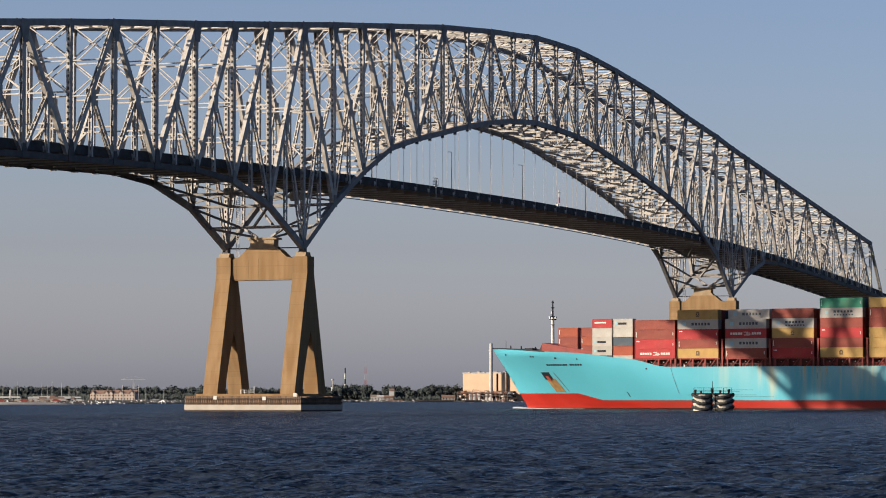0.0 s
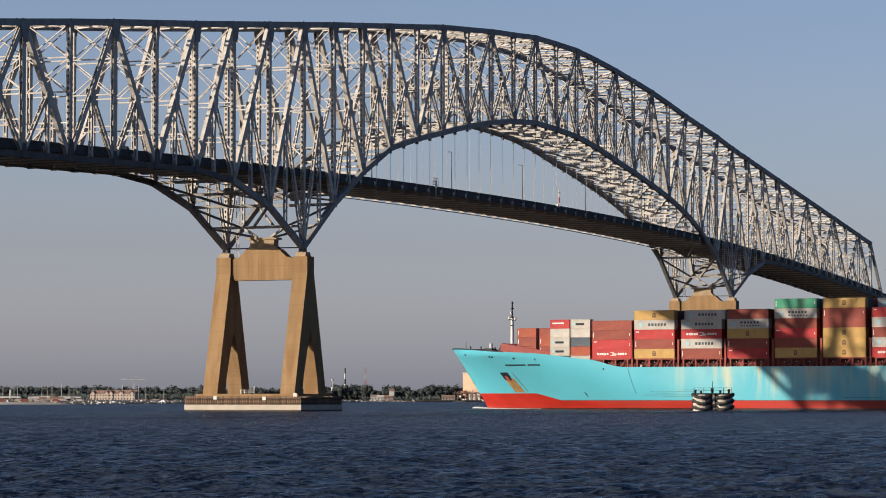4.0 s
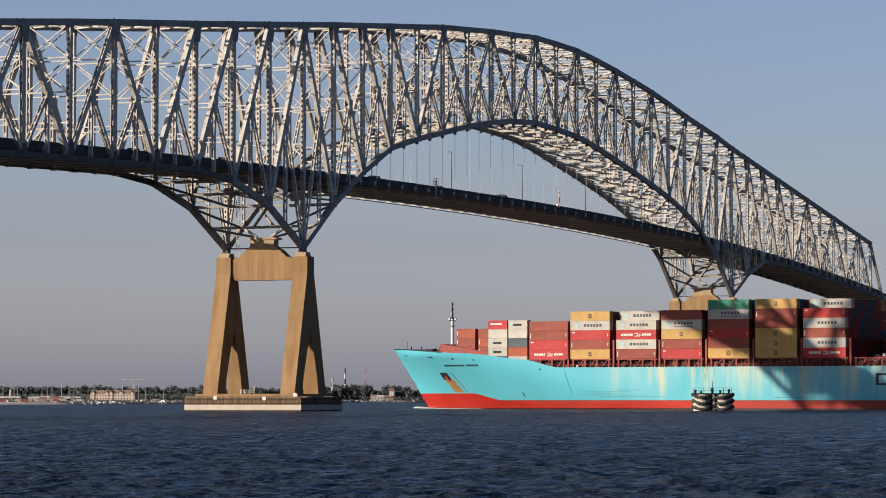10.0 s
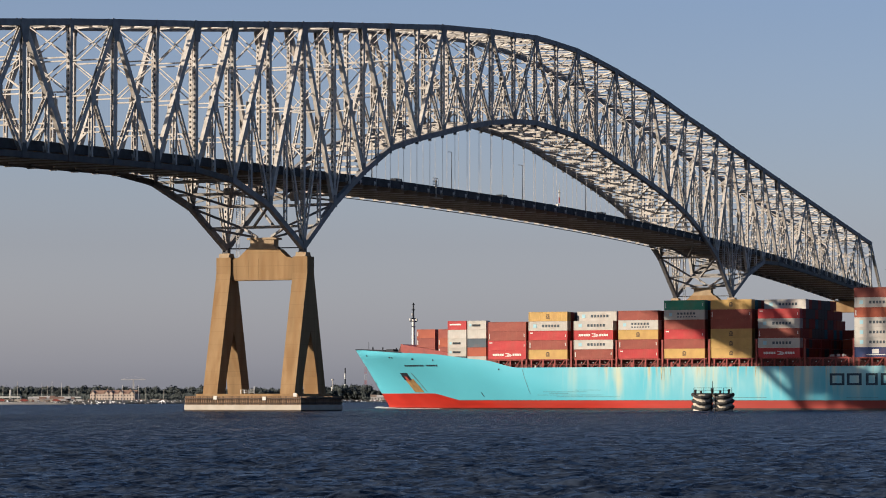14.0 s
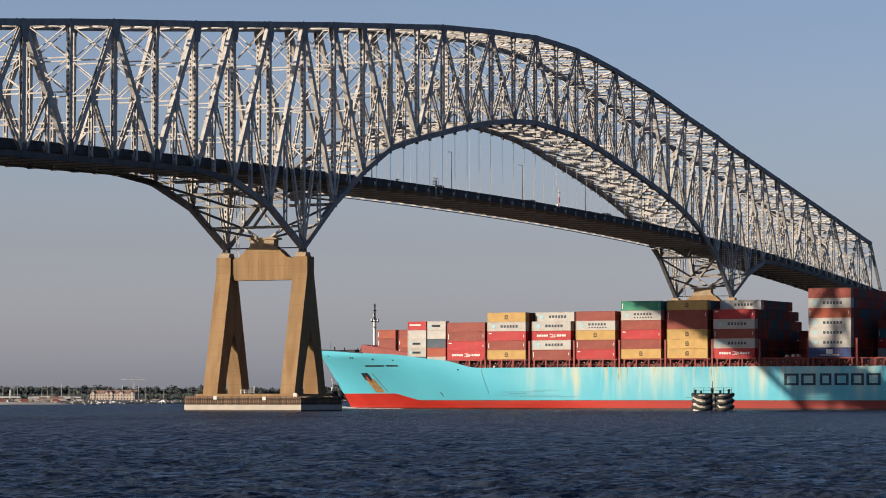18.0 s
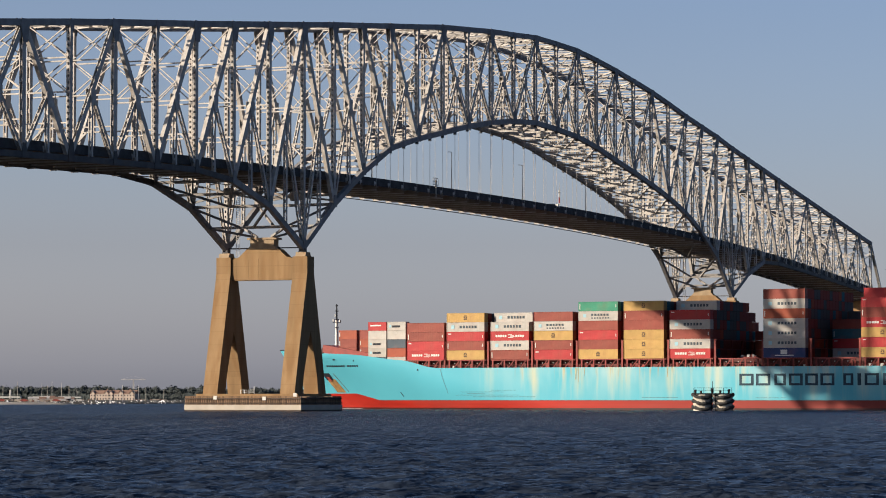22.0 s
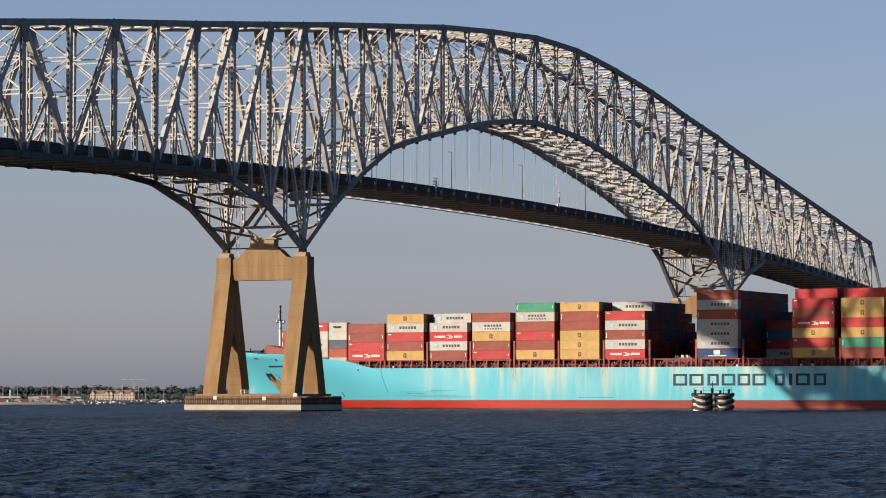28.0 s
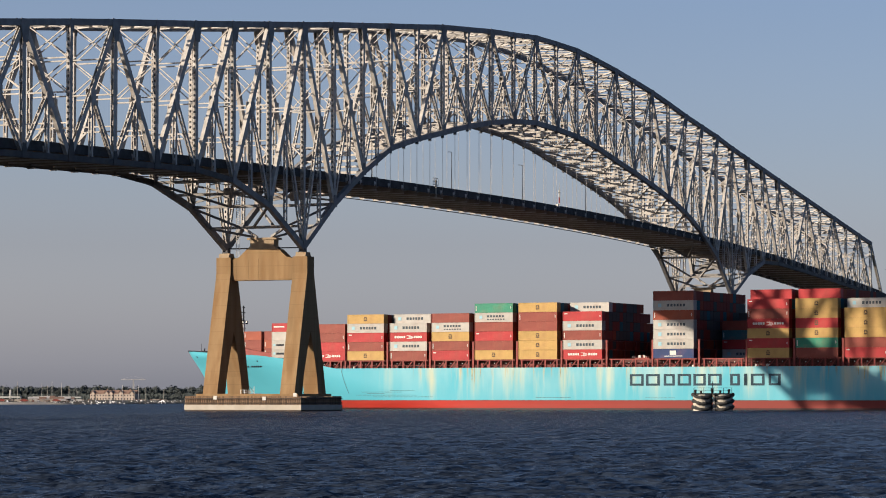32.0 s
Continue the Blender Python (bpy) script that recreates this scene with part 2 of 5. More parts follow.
def thing(name, label, category, m=Matrix.Identity(4), group="", kind=""):
    ob = new(name)
    ob.matrix_basis = m
    return tagged(ob, label, category, group, kind)


# ---- water ----
def water_sheet():
    """Open water to the horizon, with short wind waves; the rows of the mesh grow coarser with distance."""
    rng = np.random.RandomState(4)
    ys = [60.0]
    while ys[-1] < 4900:
        ys.append(ys[-1] + max(0.22, ys[-1] * 0.0028 if ys[-1] < 900 else ys[-1] * 0.03))
    ys = np.array([-300, -100] + ys)
    cs = np.linspace(-1, 1, 521)
    cs = np.concatenate([[-8, -3, -1.5], cs, [1.5, 3, 8]])
    half = np.maximum(np.abs(ys), 60) * 0.17 + 45
    X = half[:, None] * cs[None, :]
    Y = np.repeat(ys[:, None], len(cs), 1)
    Z = np.zeros_like(X)
    step = np.gradient(ys)
    for i in range(70):
        lam = 0.5 * (5.5 ** (i / 69.0)) * rng.uniform(0.9, 1.1)
        ang = math.radians(250) + rng.normal(0, 0.45)
        amp = 0.017 * lam ** 0.35 * rng.uniform(0.6, 1.2)
        k = 2 * math.pi / lam
        fade = np.clip((lam / np.maximum(step, half / 260) - 2.0) / 2.0, 0, 1)[:, None]
        ph = k * (math.cos(ang) * X + math.sin(ang) * Y) + rng.uniform(0, 7)
        Z += amp * fade * (np.sin(ph) + 0.25 * np.sin(2 * ph + 0.6))
    ny, nx = X.shape
    vs = np.stack([X, Y, Z], -1).reshape(-1, 3)
    idx = np.arange(ny * nx).reshape(ny, nx)
    fs = np.stack([idx[:-1, :-1], idx[:-1, 1:], idx[1:, 1:], idx[1:, :-1]], -1).reshape(-1, 4)
    me = bpy.data.meshes.new("water")
    me.from_pydata(vs.tolist(), [], fs.tolist())
    me.polygons.foreach_set("use_smooth", [True] * len(me.polygons))
    m = bpy.data.materials.new("river_water")
    m.use_nodes = True
    t = m.node_tree
    b = t.nodes["Principled BSDF"]
    b.inputs["Base Color"].default_value = (0.0142, 0.0196, 0.031, 1)
    b.inputs["Roughness"].default_value = 0.25
    b.inputs["IOR"].default_value = 1.33
    b.inputs["Specular IOR Level"].default_value = 0.235
    co = t.nodes.new("ShaderNodeTexCoord")
    mp = t.nodes.new("ShaderNodeMapping")
    mp.inputs["Rotation"].default_value = (0, 0, radians(-8))
    mp.inputs["Scale"].default_value = (0.48, 1, 1)
    t.links.new(co.outputs["Object"], mp.inputs[0])
    gn = t.nodes.new("ShaderNodeNewGeometry")
    total = gn.outputs["Normal"]
    for sc, st in ((0.7, 1.1), (2.4, 2.5), (9.0, 2.2)):
        n1 = t.nodes.new("ShaderNodeTexNoise")
        n1.inputs["Scale"].default_value, n1.inputs["Detail"].default_value = sc, 3.0
        t.links.new(mp.outputs[0], n1.inputs["Vector"])
        sub = t.nodes.new("ShaderNodeVectorMath")
        sub.operation = "SUBTRACT"
        sub.inputs[1].default_value = (0.475, 0.555, 0.5)     # leans the normals shorewards and right, which dims the reflected sky
        t.links.new(n1.outputs["Color"], sub.inputs[0])
        mu = t.nodes.new("ShaderNodeVectorMath")
        mu.operation = "MULTIPLY"
        mu.inputs[1].default_value = (st, st, 0.0)
        t.links.new(sub.outputs[0], mu.inputs[0])
        ad = t.nodes.new("ShaderNodeVectorMath")
        t.links.new(total, ad.inputs[0])
        t.links.new(mu.outputs[0], ad.inputs[1])
        total = ad.outputs[0]
    nm = t.nodes.new("ShaderNodeVectorMath")
    nm.operation = "NORMALIZE"
    t.links.new(total, nm.inputs[0])
    t.links.new(nm.outputs[0], b.inputs["Normal"])
    me.materials.append(m)
    return tagged(new("water", me), "dark blue choppy river water", "water", kind="structure")


water = water_sheet()

# ---- the truss bridge ----
SPAN, PANEL = 365.76, 18.288
PANEL_W, PANEL_E = 19.62, 20.15
ACROSS = 21.3
FIRST, LAST = -11, 31


def station(k):
    return k * PANEL_W if k < 0 else k * PANEL if k <= 20 else SPAN + (k - 20) * PANEL_E


def parapet_top(s):
    e = s - SPAN / 2
    return 62.5 - e * e / (19000 if e < 0 else 12700)


# heights of the top chord at the panel points from -10 to 30, and of the arched bottom chord from -2 to 22
TOP = dict(zip(range(-7, 21), (81.2, 83.5, 85.7, 87.8, 89.9, 92.1, 94.3, 96.5, 98.6, 100.5, 102.5, 104.4, 106.4, 108.2, 109.7, 110.8, 112.0, 112.1, 112.0, 110.9,
                               109.5, 107.8, 106.0, 103.7, 101.2, 99.0, 96.9, 94.2)))
for k in range(-7, 6):
    TOP[k] += 0.35
for k in (-8, -9, -10):
    TOP[k] = TOP[k + 1] - 2.25
for k in range(21, 31):
    TOP[k] = 94.2 - 2.51 * (k - 20)
BOT = dict(zip(range(-2, 23), (55.0, 50.2, 40.9, 52.8, 62.3, 70.1, 74.0, 77.2, 80.5, 83.2, 85.1, 86.2, 85.8, 85.0, 83.1, 80.3, 77.7, 74.8, 71.6, 67.6, 61.9,
                               53.7, 40.4, 49.0, 54.3)))
for k in list(range(FIRST, -2)) + list(range(23, LAST + 1)):
    BOT[k] = parapet_top(station(k)) - 3.2


def lerp(p, q, f):
    return tuple(x + (y - x) * f for x, y in zip(p, q))


bridge = thing("truss_bridge", "long grey steel cantilever truss road bridge with arched centre span", "bridge", BR)


def tnode(k, y):
    return (station(k), y, TOP[k])


def bnode(k, y):
    return (station(k), y, BOT[k])


LEAN = [(0, 1), (1, 2), (2, 3), (3, 4), (5, 4), (5, 6), (7, 6), (7, 8), (9, 8), (9, 10)]
DIAG = LEAN + [(20 - i, 20 - j) for i, j in LEAN] + [(-i, -j) for i, j in LEAN] + [(20 + i, 20 + j) for i, j in LEAN]


def gusset(geo, p, w, h, y):
    """A tapered plate on each face of a joint; h is how far it reaches above (+) or below (-) the joint."""
    f0 = -0.7 if h > 0 else 0.7
    for f in (-1, 1):
        o = [(p[0] - w / 2, p[2] + f0), (p[0] + w / 2, p[2] + f0), (p[0] + w / 2, p[2] + h * 0.25), (p[0] + w * 0.26, p[2] + h), (p[0] - w * 0.26, p[2] + h), (p[0] - w / 2, p[2] + h * 0.25)]
        geo.prism(o, "y", y + f * 0.62 - 0.05, y + f * 0.62 + 0.05)


def truss(y):
    for k in range(-10, 30):
        part("top_chord", Geo().bar(tnode(k, y), tnode(k + 1, y), 1.1, 1.45), STEEL_CHORD, bridge)
    for k in range(FIRST, LAST):
        part("bottom_chord", Geo().bar(bnode(k, y), bnode(k + 1, y), 1.1, 1.5 if -3 < k < 22 else 1.3), STEEL_CHORD if -3 < k < 22 else STEEL_SHADE, bridge)
    for k in range(-10, 31):
        plain = k % 2 and not (-4 <= k <= 4 or 16 <= k <= 24)
        g = Geo().laced(bnode(k, y), tnode(k, y), 0.9, 1.25, 3.2) if plain else Geo().holed(bnode(k, y), tnode(k, y), 1.02, 1.0, 1.3, 0.6)
        part("vertical", g, STEEL, bridge)
    for i, j in DIAG:
        p, q = tnode(i, y), bnode(j, y)
        open_web = j < i and not (-4 <= j <= 4 or 16 <= j <= 24)
        crown = 4 < j < 16
        part("diagonal", Geo().laced(p, q, 0.66 if crown else 0.8, 1.35, 2.8) if open_web else Geo().holed(p, q, 0.78, 1.1) if crown else Geo().bar(p, q, 0.92, 1.5), STEEL, bridge)
        mid = lerp(p, q, 0.52)
        f = (mid[0] - station(i)) / (station(j) - station(i))
        foot = lerp(bnode(i, y), bnode(j, y), f)
        part("hanger_post", Geo().laced(mid, foot, 0.9, 0.7), STEEL, bridge)
        part("sub_strut", Geo().laced(mid, bnode(i, y), 0.9, 0.75), STEEL, bridge)
        g = Geo()
        gusset(g, mid, 2.3, -2.9, y)
        part("gusset_plate", g, STEEL, bridge)
    for a, b in ((-10, -11), (30, 31)):
        part("end_post", Geo().holed(tnode(a, y), bnode(b, y), 1.1, 1.1), STEEL, bridge)
    for k in range(-10, 31):
        big = k % 2 or -4 < k < 4 or 16 < k < 24
        g = Geo()
        gusset(g, tnode(k, y), 3.4 if big else 1.8, -4.2 if big else -2.0, y)
        part("gusset_plate", g, STEEL_CHORD, bridge)
        g = Geo()
        gusset(g, bnode(k, y), 2.0 if big else 2.6, 2.4 if big else 4.0, y)
        part("gusset_plate", g, STEEL_CHORD if -3 < k < 23 else STEEL_SHADE, bridge)


truss(0.0)
truss(ACROSS)

S2 = ACROSS / 2
X_SIDE = (1, 0, 0)
for k in range(-10, 31):
    s, zt = station(k), TOP[k]
    # sway frame: struts and crossed braces between the two trusses, above the traffic
    g = Geo()
    low = max(BOT[k], parapet_top(s))
    levels = [zt - 0.2] + [zt - (zt - low) * f for f in (0.29, 0.575, 0.83)]
    for n, z in enumerate(levels):
        g.bar((s, 0, z), (s, ACROSS, z), 0.27 if n else 0.7, 0.3, X_SIDE, cut=0.5)
    for z1, z0 in zip(levels[:2], levels[1:]):
        for y0, y1 in ((0, S2), (S2, ACROSS)):
            g.bar((s, y0, z1), (s, y1, z0), 0.21, 0.24, X_SIDE)
            g.bar((s, y0, z0), (s, y1, z1), 0.21, 0.24, X_SIDE, (0.26, 0))
    for y0, y1 in ((0.4, 3.6), (ACROSS - 0.4, ACROSS - 3.6)):
        g.bar((s, y0, levels[-1] - 3.0), (s, y1, levels[-1]), 0.4, 0.4, X_SIDE)
    part("sway_frame", g, STEEL, bridge)
for k in range(-10, 30):
    for y0, y1, o in ((0, ACROSS, 0.0), (ACROSS, 0, 0.4)):
        part("top_lateral", Geo().bar(tnode(k, y0), tnode(k + 1, y1), 0.45, 0.62, (0, 0, 1), (o - 0.3, 0)), STEEL, bridge)
for k in range(-10, 30):
    if k > 3:
        for f in (0.25, 0.75):
            part("top_strut", Geo().bar(lerp(tnode(k, 0), tnode(k + 1, 0), f), lerp(tnode(k, ACROSS), tnode(k + 1, ACROSS), f), 0.5, 0.45, X_SIDE, cut=0.5), STEEL, bridge)
    part("top_strut", Geo().laced(lerp(tnode(k, 0), tnode(k + 1, 0), 0.5), lerp(tnode(k, ACROSS), tnode(k + 1, ACROSS), 0.5), 0.75, 0.5, 2.6, X_SIDE), STEEL, bridge)
# bracing between the bottom chords
for k in list(range(-2, 22)):
    paint = STEEL if 1 < k < 18 else STEEL_UNDERSHADE
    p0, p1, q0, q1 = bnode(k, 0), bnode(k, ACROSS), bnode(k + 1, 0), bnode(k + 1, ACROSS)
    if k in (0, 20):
        part("bearing_strut", Geo().bar(p0, p1, 0.3, 0.3, X_SIDE, cut=0.6), STEEL_SHADE, bridge)
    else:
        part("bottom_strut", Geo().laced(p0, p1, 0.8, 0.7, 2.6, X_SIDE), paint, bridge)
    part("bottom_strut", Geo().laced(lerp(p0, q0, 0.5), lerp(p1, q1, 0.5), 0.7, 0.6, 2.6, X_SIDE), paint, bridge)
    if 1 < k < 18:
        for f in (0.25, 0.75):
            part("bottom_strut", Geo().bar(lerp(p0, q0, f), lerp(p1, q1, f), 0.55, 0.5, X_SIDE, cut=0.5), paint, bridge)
    ends = ((p0, lerp(q0, q1, 0.5)), (p1, lerp(q0, q1, 0.5)))
    if k in (-1, 0, 19, 20):
        # braces from the half-panel joints to the shear lock on the pier, and up to the next joint's strut
        s, side = (station(0), 0) if k < 10 else (station(20), 20)
        h0, h1 = lerp(p0, q0, 0.5), lerp(p1, q1, 0.5)
        up0, up1 = (p0, p1) if k in (-1, 19) else (q0, q1)
        f = -0.9 if k in (-1, 19) else 0.9
        ends = ((h0, (s + f, S2 - 2.4, 43.7)), (h1, (s + f, S2 + 2.4, 43.7)), (up0, lerp(h0, h1, 0.42)), (up1, lerp(h0, h1, 0.58)))
    for a, b in ends:
        part("bottom_lateral", Geo().bar(a, b, 0.55, 0.5, (0, 0, 1)), paint, bridge)
# cross frames under the roadway over the piers
for k in (-1, 1, 19, 21):
    s, z0, z1 = station(k), BOT[k] + 1.0, parapet_top(station(k)) - 4.5
    g = Geo()
    zm = (z0 + z1) / 2
    for y0, y1 in ((0, S2), (ACROSS, S2)):
        g.bar((s, y0, z0), (s, y1, zm), 0.45, 0.5, X_SIDE)
        g.bar((s, y0, z1), (s, y1, zm), 0.45, 0.5, X_SIDE)
    g.bar((s, 0, zm), (s, ACROSS, zm), 0.4, 0.5, X_SIDE)
    part("pier_cross_frame", g, STEEL_UNDERSHADE, bridge)
    part("gusset_plate", Geo().prism([(S2 - 2.0, zm), (S2 - 1.2, zm + 1.3), (S2 + 1.2, zm + 1.3), (S2 + 2.0, zm), (S2 + 1.2, zm - 1.3), (S2 - 1.2, zm - 1.3)], "x", s - 0.4, s - 0.3), STEEL_UNDERSHADE, bridge)
# access ladders from the pier tops up to the roadway
for s in (0.0, SPAN):
    g = Geo()
    for y in (17.3, 18.1):
        g.box(s - 0.9, y - 0.06, 38.7, s - 0.78, y + 0.06, parapet_top(s) - 3.2)
    for i in range(36):
        g.box(s - 0.87, 17.3, 39.0 + 0.5 * i, s - 0.81, 18.1, 39.07 + 0.5 * i)
    part("ladder", g, STEEL, bridge, "pale steel access ladder")

# roadway: floor beams and hangers at every half panel, stringers, slab and parapets
half_points = sorted({round(station(FIRST) + 0, 3)} | {round(station(k), 3) for k in range(FIRST, LAST + 1)} | {round((station(k) + station(k + 1)) / 2, 3) for k in range(FIRST, LAST)})


def bottom_at(s):
    for k in range(FIRST, LAST):
        if station(k) <= s <= station(k + 1) + 1e-6:
            return BOT[k] + (BOT[k + 1] - BOT[k]) * (s - station(k)) / (station(k + 1) - station(k))


for s in half_points:
    zp = parapet_top(s)
    g = Geo()
    g.box(s - 0.25, 0.0, zp - 1.9, s + 0.25, ACROSS, zp - 1.82).box(s - 0.06, 0.0, zp - 3.1, s + 0.06, ACROSS, zp - 1.9)
    for i in range(8):
        y = 0.3 + i * (ACROSS - 0.6) / 7
        g.box(s - 0.2, y - 0.03, zp - 3.1, s - 0.06, y + 0.03, zp - 1.9)
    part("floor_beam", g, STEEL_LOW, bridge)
    if s < 2 * PANEL or s > 18 * PANEL:
        part("floor_beam_end", Geo().prism([(ACROSS - 1.7, zp - 3.86), (ACROSS + 0.5, zp - 3.86), (ACROSS + 0.3, zp - 4.12), (ACROSS - 1.5, zp - 4.12)], "x", s - 0.2, s + 0.2), STEEL, bridge)
    part("floor_beam_tie", Geo().box(s - 0.15, 0.0, zp - 3.42, s + 0.15, ACROSS - 0.2, zp - 3.1), STEEL, bridge)
    if 2.2 * PANEL < s < 17.8 * PANEL:
        for y in (0.0, ACROSS):
            g = Geo()
            for dx in (-0.16, 0.16):
                g.tube((s + dx, y, zp - 2.2), (s + dx, y, bottom_at(s)), 0.027, 0.027, 6)
            part("hanger_bracket", Geo().box(s - 0.45, y - 0.3, bottom_at(s) - 1.45, s + 0.45, y + 0.3, bottom_at(s) - 0.6), STEEL_SHADE, bridge)
            part("hanger", g, STEEL, bridge, "thin steel hanger rod pair")


def strip(y0, y1, d0, d1, name, mat, s0=-240.0, s1=600.0, n=60, label=""):
    """A long piece that follows the roadway's curve: between y0 and y1, d0 to d1 below the parapet's top."""
    g = Geo()
    vs = []
    for i in range(n + 1):
        s = s0 + (s1 - s0) * i / n
        z = parapet_top(s)
        vs += [(s, y0, z - d0), (s, y1, z - d0), (s, y1, z - d1), (s, y0, z - d1)]
    fs = [(4 * i + a, 4 * i + 4 + a, 4 * i + 4 + (a + 1) % 4, 4 * i + (a + 1) % 4) for i in range(n) for a in range(4)] + [(0, 1, 2, 3), (4 * n + 3, 4 * n + 2, 4 * n + 1, 4 * n)]
    return part(name, g.add(vs, fs), mat, bridge, label)


E0, E1 = station(FIRST), station(LAST)
strip(0.7, ACROSS - 1.9, 0.95, 1.2, "roadway_slab", DECK, E0, E1)
for y in (0.7, ACROSS - 2.35):
    strip(y, y + 0.45, 0.0, 0.95, "parapet", PARAPET, E0, E1, label="weathered parapet with shade darkened into its colour")
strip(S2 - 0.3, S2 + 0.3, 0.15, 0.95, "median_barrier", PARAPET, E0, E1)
for i in range(9):
    y = 1.1 + i * (ACROSS - 3.3) / 8
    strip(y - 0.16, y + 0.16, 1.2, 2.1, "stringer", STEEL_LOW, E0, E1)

# far girder added to shade the floor beams, so only tie ends catch sun
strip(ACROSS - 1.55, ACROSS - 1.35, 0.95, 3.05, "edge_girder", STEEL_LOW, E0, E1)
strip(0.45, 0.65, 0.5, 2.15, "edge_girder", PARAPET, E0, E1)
for s in half_points[1:-1]:
    z = parapet_top(s)
    part("beam_bracket", Geo().prism([(s - 0.7, z - 1.0), (s + 0.7, z - 1.0), (s + 0.4, z - 2.3), (s - 0.4, z - 2.3)], "y", 0.38, 0.44), STEEL, bridge)
strip(ACROSS - 0.5, ACROSS - 0.15, 3.43, 3.62, "edge_angle", STEEL_SHADE, E0, E1)


def lamp_post(s, y):
    """A street lamp on the parapet, its arm over the roadway."""
    f = 1 if y < S2 else -1
    t = thing("street_lamp", "slim dark street lamp on the bridge parapet", "street lamp", BR @ pose(s, y, parapet_top(s)), "street lamps on the bridge")
    part("pole", Geo().tube((0, 0, 0), (0, 0, 10.4), 0.14, 0.08, 8), PARAPET, t)
    part("arm", Geo().tube((0, 0, 10.3), (0, f * 0.9, 10.45), 0.07, 0.06, 6), PARAPET, t)
    part("head", Geo().box(-0.2, f * 0.9 - 0.25, 10.35, 0.18, f * 0.9 + 0.25, 10.52), PARAPET, t)


for i in range(-5, 12):
    lamp_post(100.4 + 55.6 * i, 0.92)

# inspection platform and channel marker on the near edge of the deck
zp = parapet_top(84.5)
t = thing("inspection_platform", "small tan railed platform hung on the bridge edge", "platform", BR @ pose(84.5, -0.2, zp - 3.4))
part("stair_frame", Geo().box(-0.15, -0.9, 0, 0.15, -0.6, 5.0).box(-1.6, -1.0, 0, 2.4, 0.6, 0.15), CONCRETE_PALE, t)
g = Geo()
for x in (-2.4, -1.2, 0, 1.2):
    g.box(x, -0.9, 3.3, x + 0.12, -0.8, 5.4)
for z in (3.4, 4.3, 5.3):
    g.box(-2.4, -0.9, z, 1.3, -0.8, z + 0.14)
part("railing", g, CONCRETE_PALE, t)
t = thing("channel_marker", "white and red channel marker post on the bridge edge", "marker", BR @ pose(186.0, 0.2, parapet_top(186.0) - 0.6))
for z0, z1, paint in ((0.0, 1.3, WHITE), (1.3, 3.1, RUST_RED), (3.1, 4.6, WHITE)):
    part("post_section", Geo().tube((0, 0, z0), (0, 0, z1), 0.21, 0.19, 10), paint, t)
part("mast", Geo().tube((0, 0, 4.6), (0, 0, 7.7), 0.1, 0.06, 8), WHITE, t)
part("crossbar", Geo().box(-0.7, -0.1, 4.5, 0.7, 0.1, 4.75), BLACK, t)
for x in (-0.55, 0.45):
    part("lamp", Geo().tube((x, 0, 4.75), (x, 0, 5.3), 0.16, 0.12, 8), WHITE, t)
part("lantern", Geo().box(-2.2, -0.4, 0.2, -1.4, 0.4, 1.0), WHITE, t)


def approach(s0, s1, columns):
    """The girder viaduct that carries the road on to the land."""
    n = 12
    t = thing("approach_viaduct", "grey steel girder approach viaduct on concrete columns", "viaduct", BR, "approach viaducts")

    def run(y0, y1, d0, d1, name, mat):
        vs = []
        for i in range(n + 1):
            s = s0 + (s1 - s0) * i / n
            z = parapet_top(s)
            vs += [(s, y0, z - d0), (s, y1, z - d0), (s, y1, z - d1), (s, y0, z - d1)]
        fs = [(4 * i + a, 4 * i + 4 + a, 4 * i + 4 + (a + 1) % 4, 4 * i + (a + 1) % 4) for i in range(n) for a in range(4)] + [(0, 1, 2, 3), (4 * n + 3, 4 * n + 2, 4 * n + 1, 4 * n)]
        part(name, Geo().add(vs, fs), mat, t)
    run(1.9, ACROSS - 1.9, 0.95, 1.25, "roadway_slab", DECK)
    for y in (1.9, ACROSS - 2.35):
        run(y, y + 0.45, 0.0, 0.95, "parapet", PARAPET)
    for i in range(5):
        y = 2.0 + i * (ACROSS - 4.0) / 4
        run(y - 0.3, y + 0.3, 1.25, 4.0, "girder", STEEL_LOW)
    for s in columns:
        h = parapet_top(s) - 4.0
        for y in (-2.4, ACROSS + 2.4):
            part("column", Geo().box(s - 1.5, y - 1.5, -2.0, s + 1.5, y + 1.5, h - 5.0), CONCRETE, t)
        part("cap_beam", Geo().box(s - 1.7, -4.2, h - 5.0, s + 1.7, ACROSS + 4.2, h), CONCRETE, t)


approach(E0 - 480, E0, [E0 - 420, E0 - 360, E0 - 300, E0 - 2.5, E0 - 60, E0 - 120, E0 - 180, E0 - 240])
approach(E1, E1 + 460, [E1 + 2.5, E1 + 60, E1 + 120, E1 + 180, E1 + 240, E1 + 300, E1 + 360, E1 + 420])


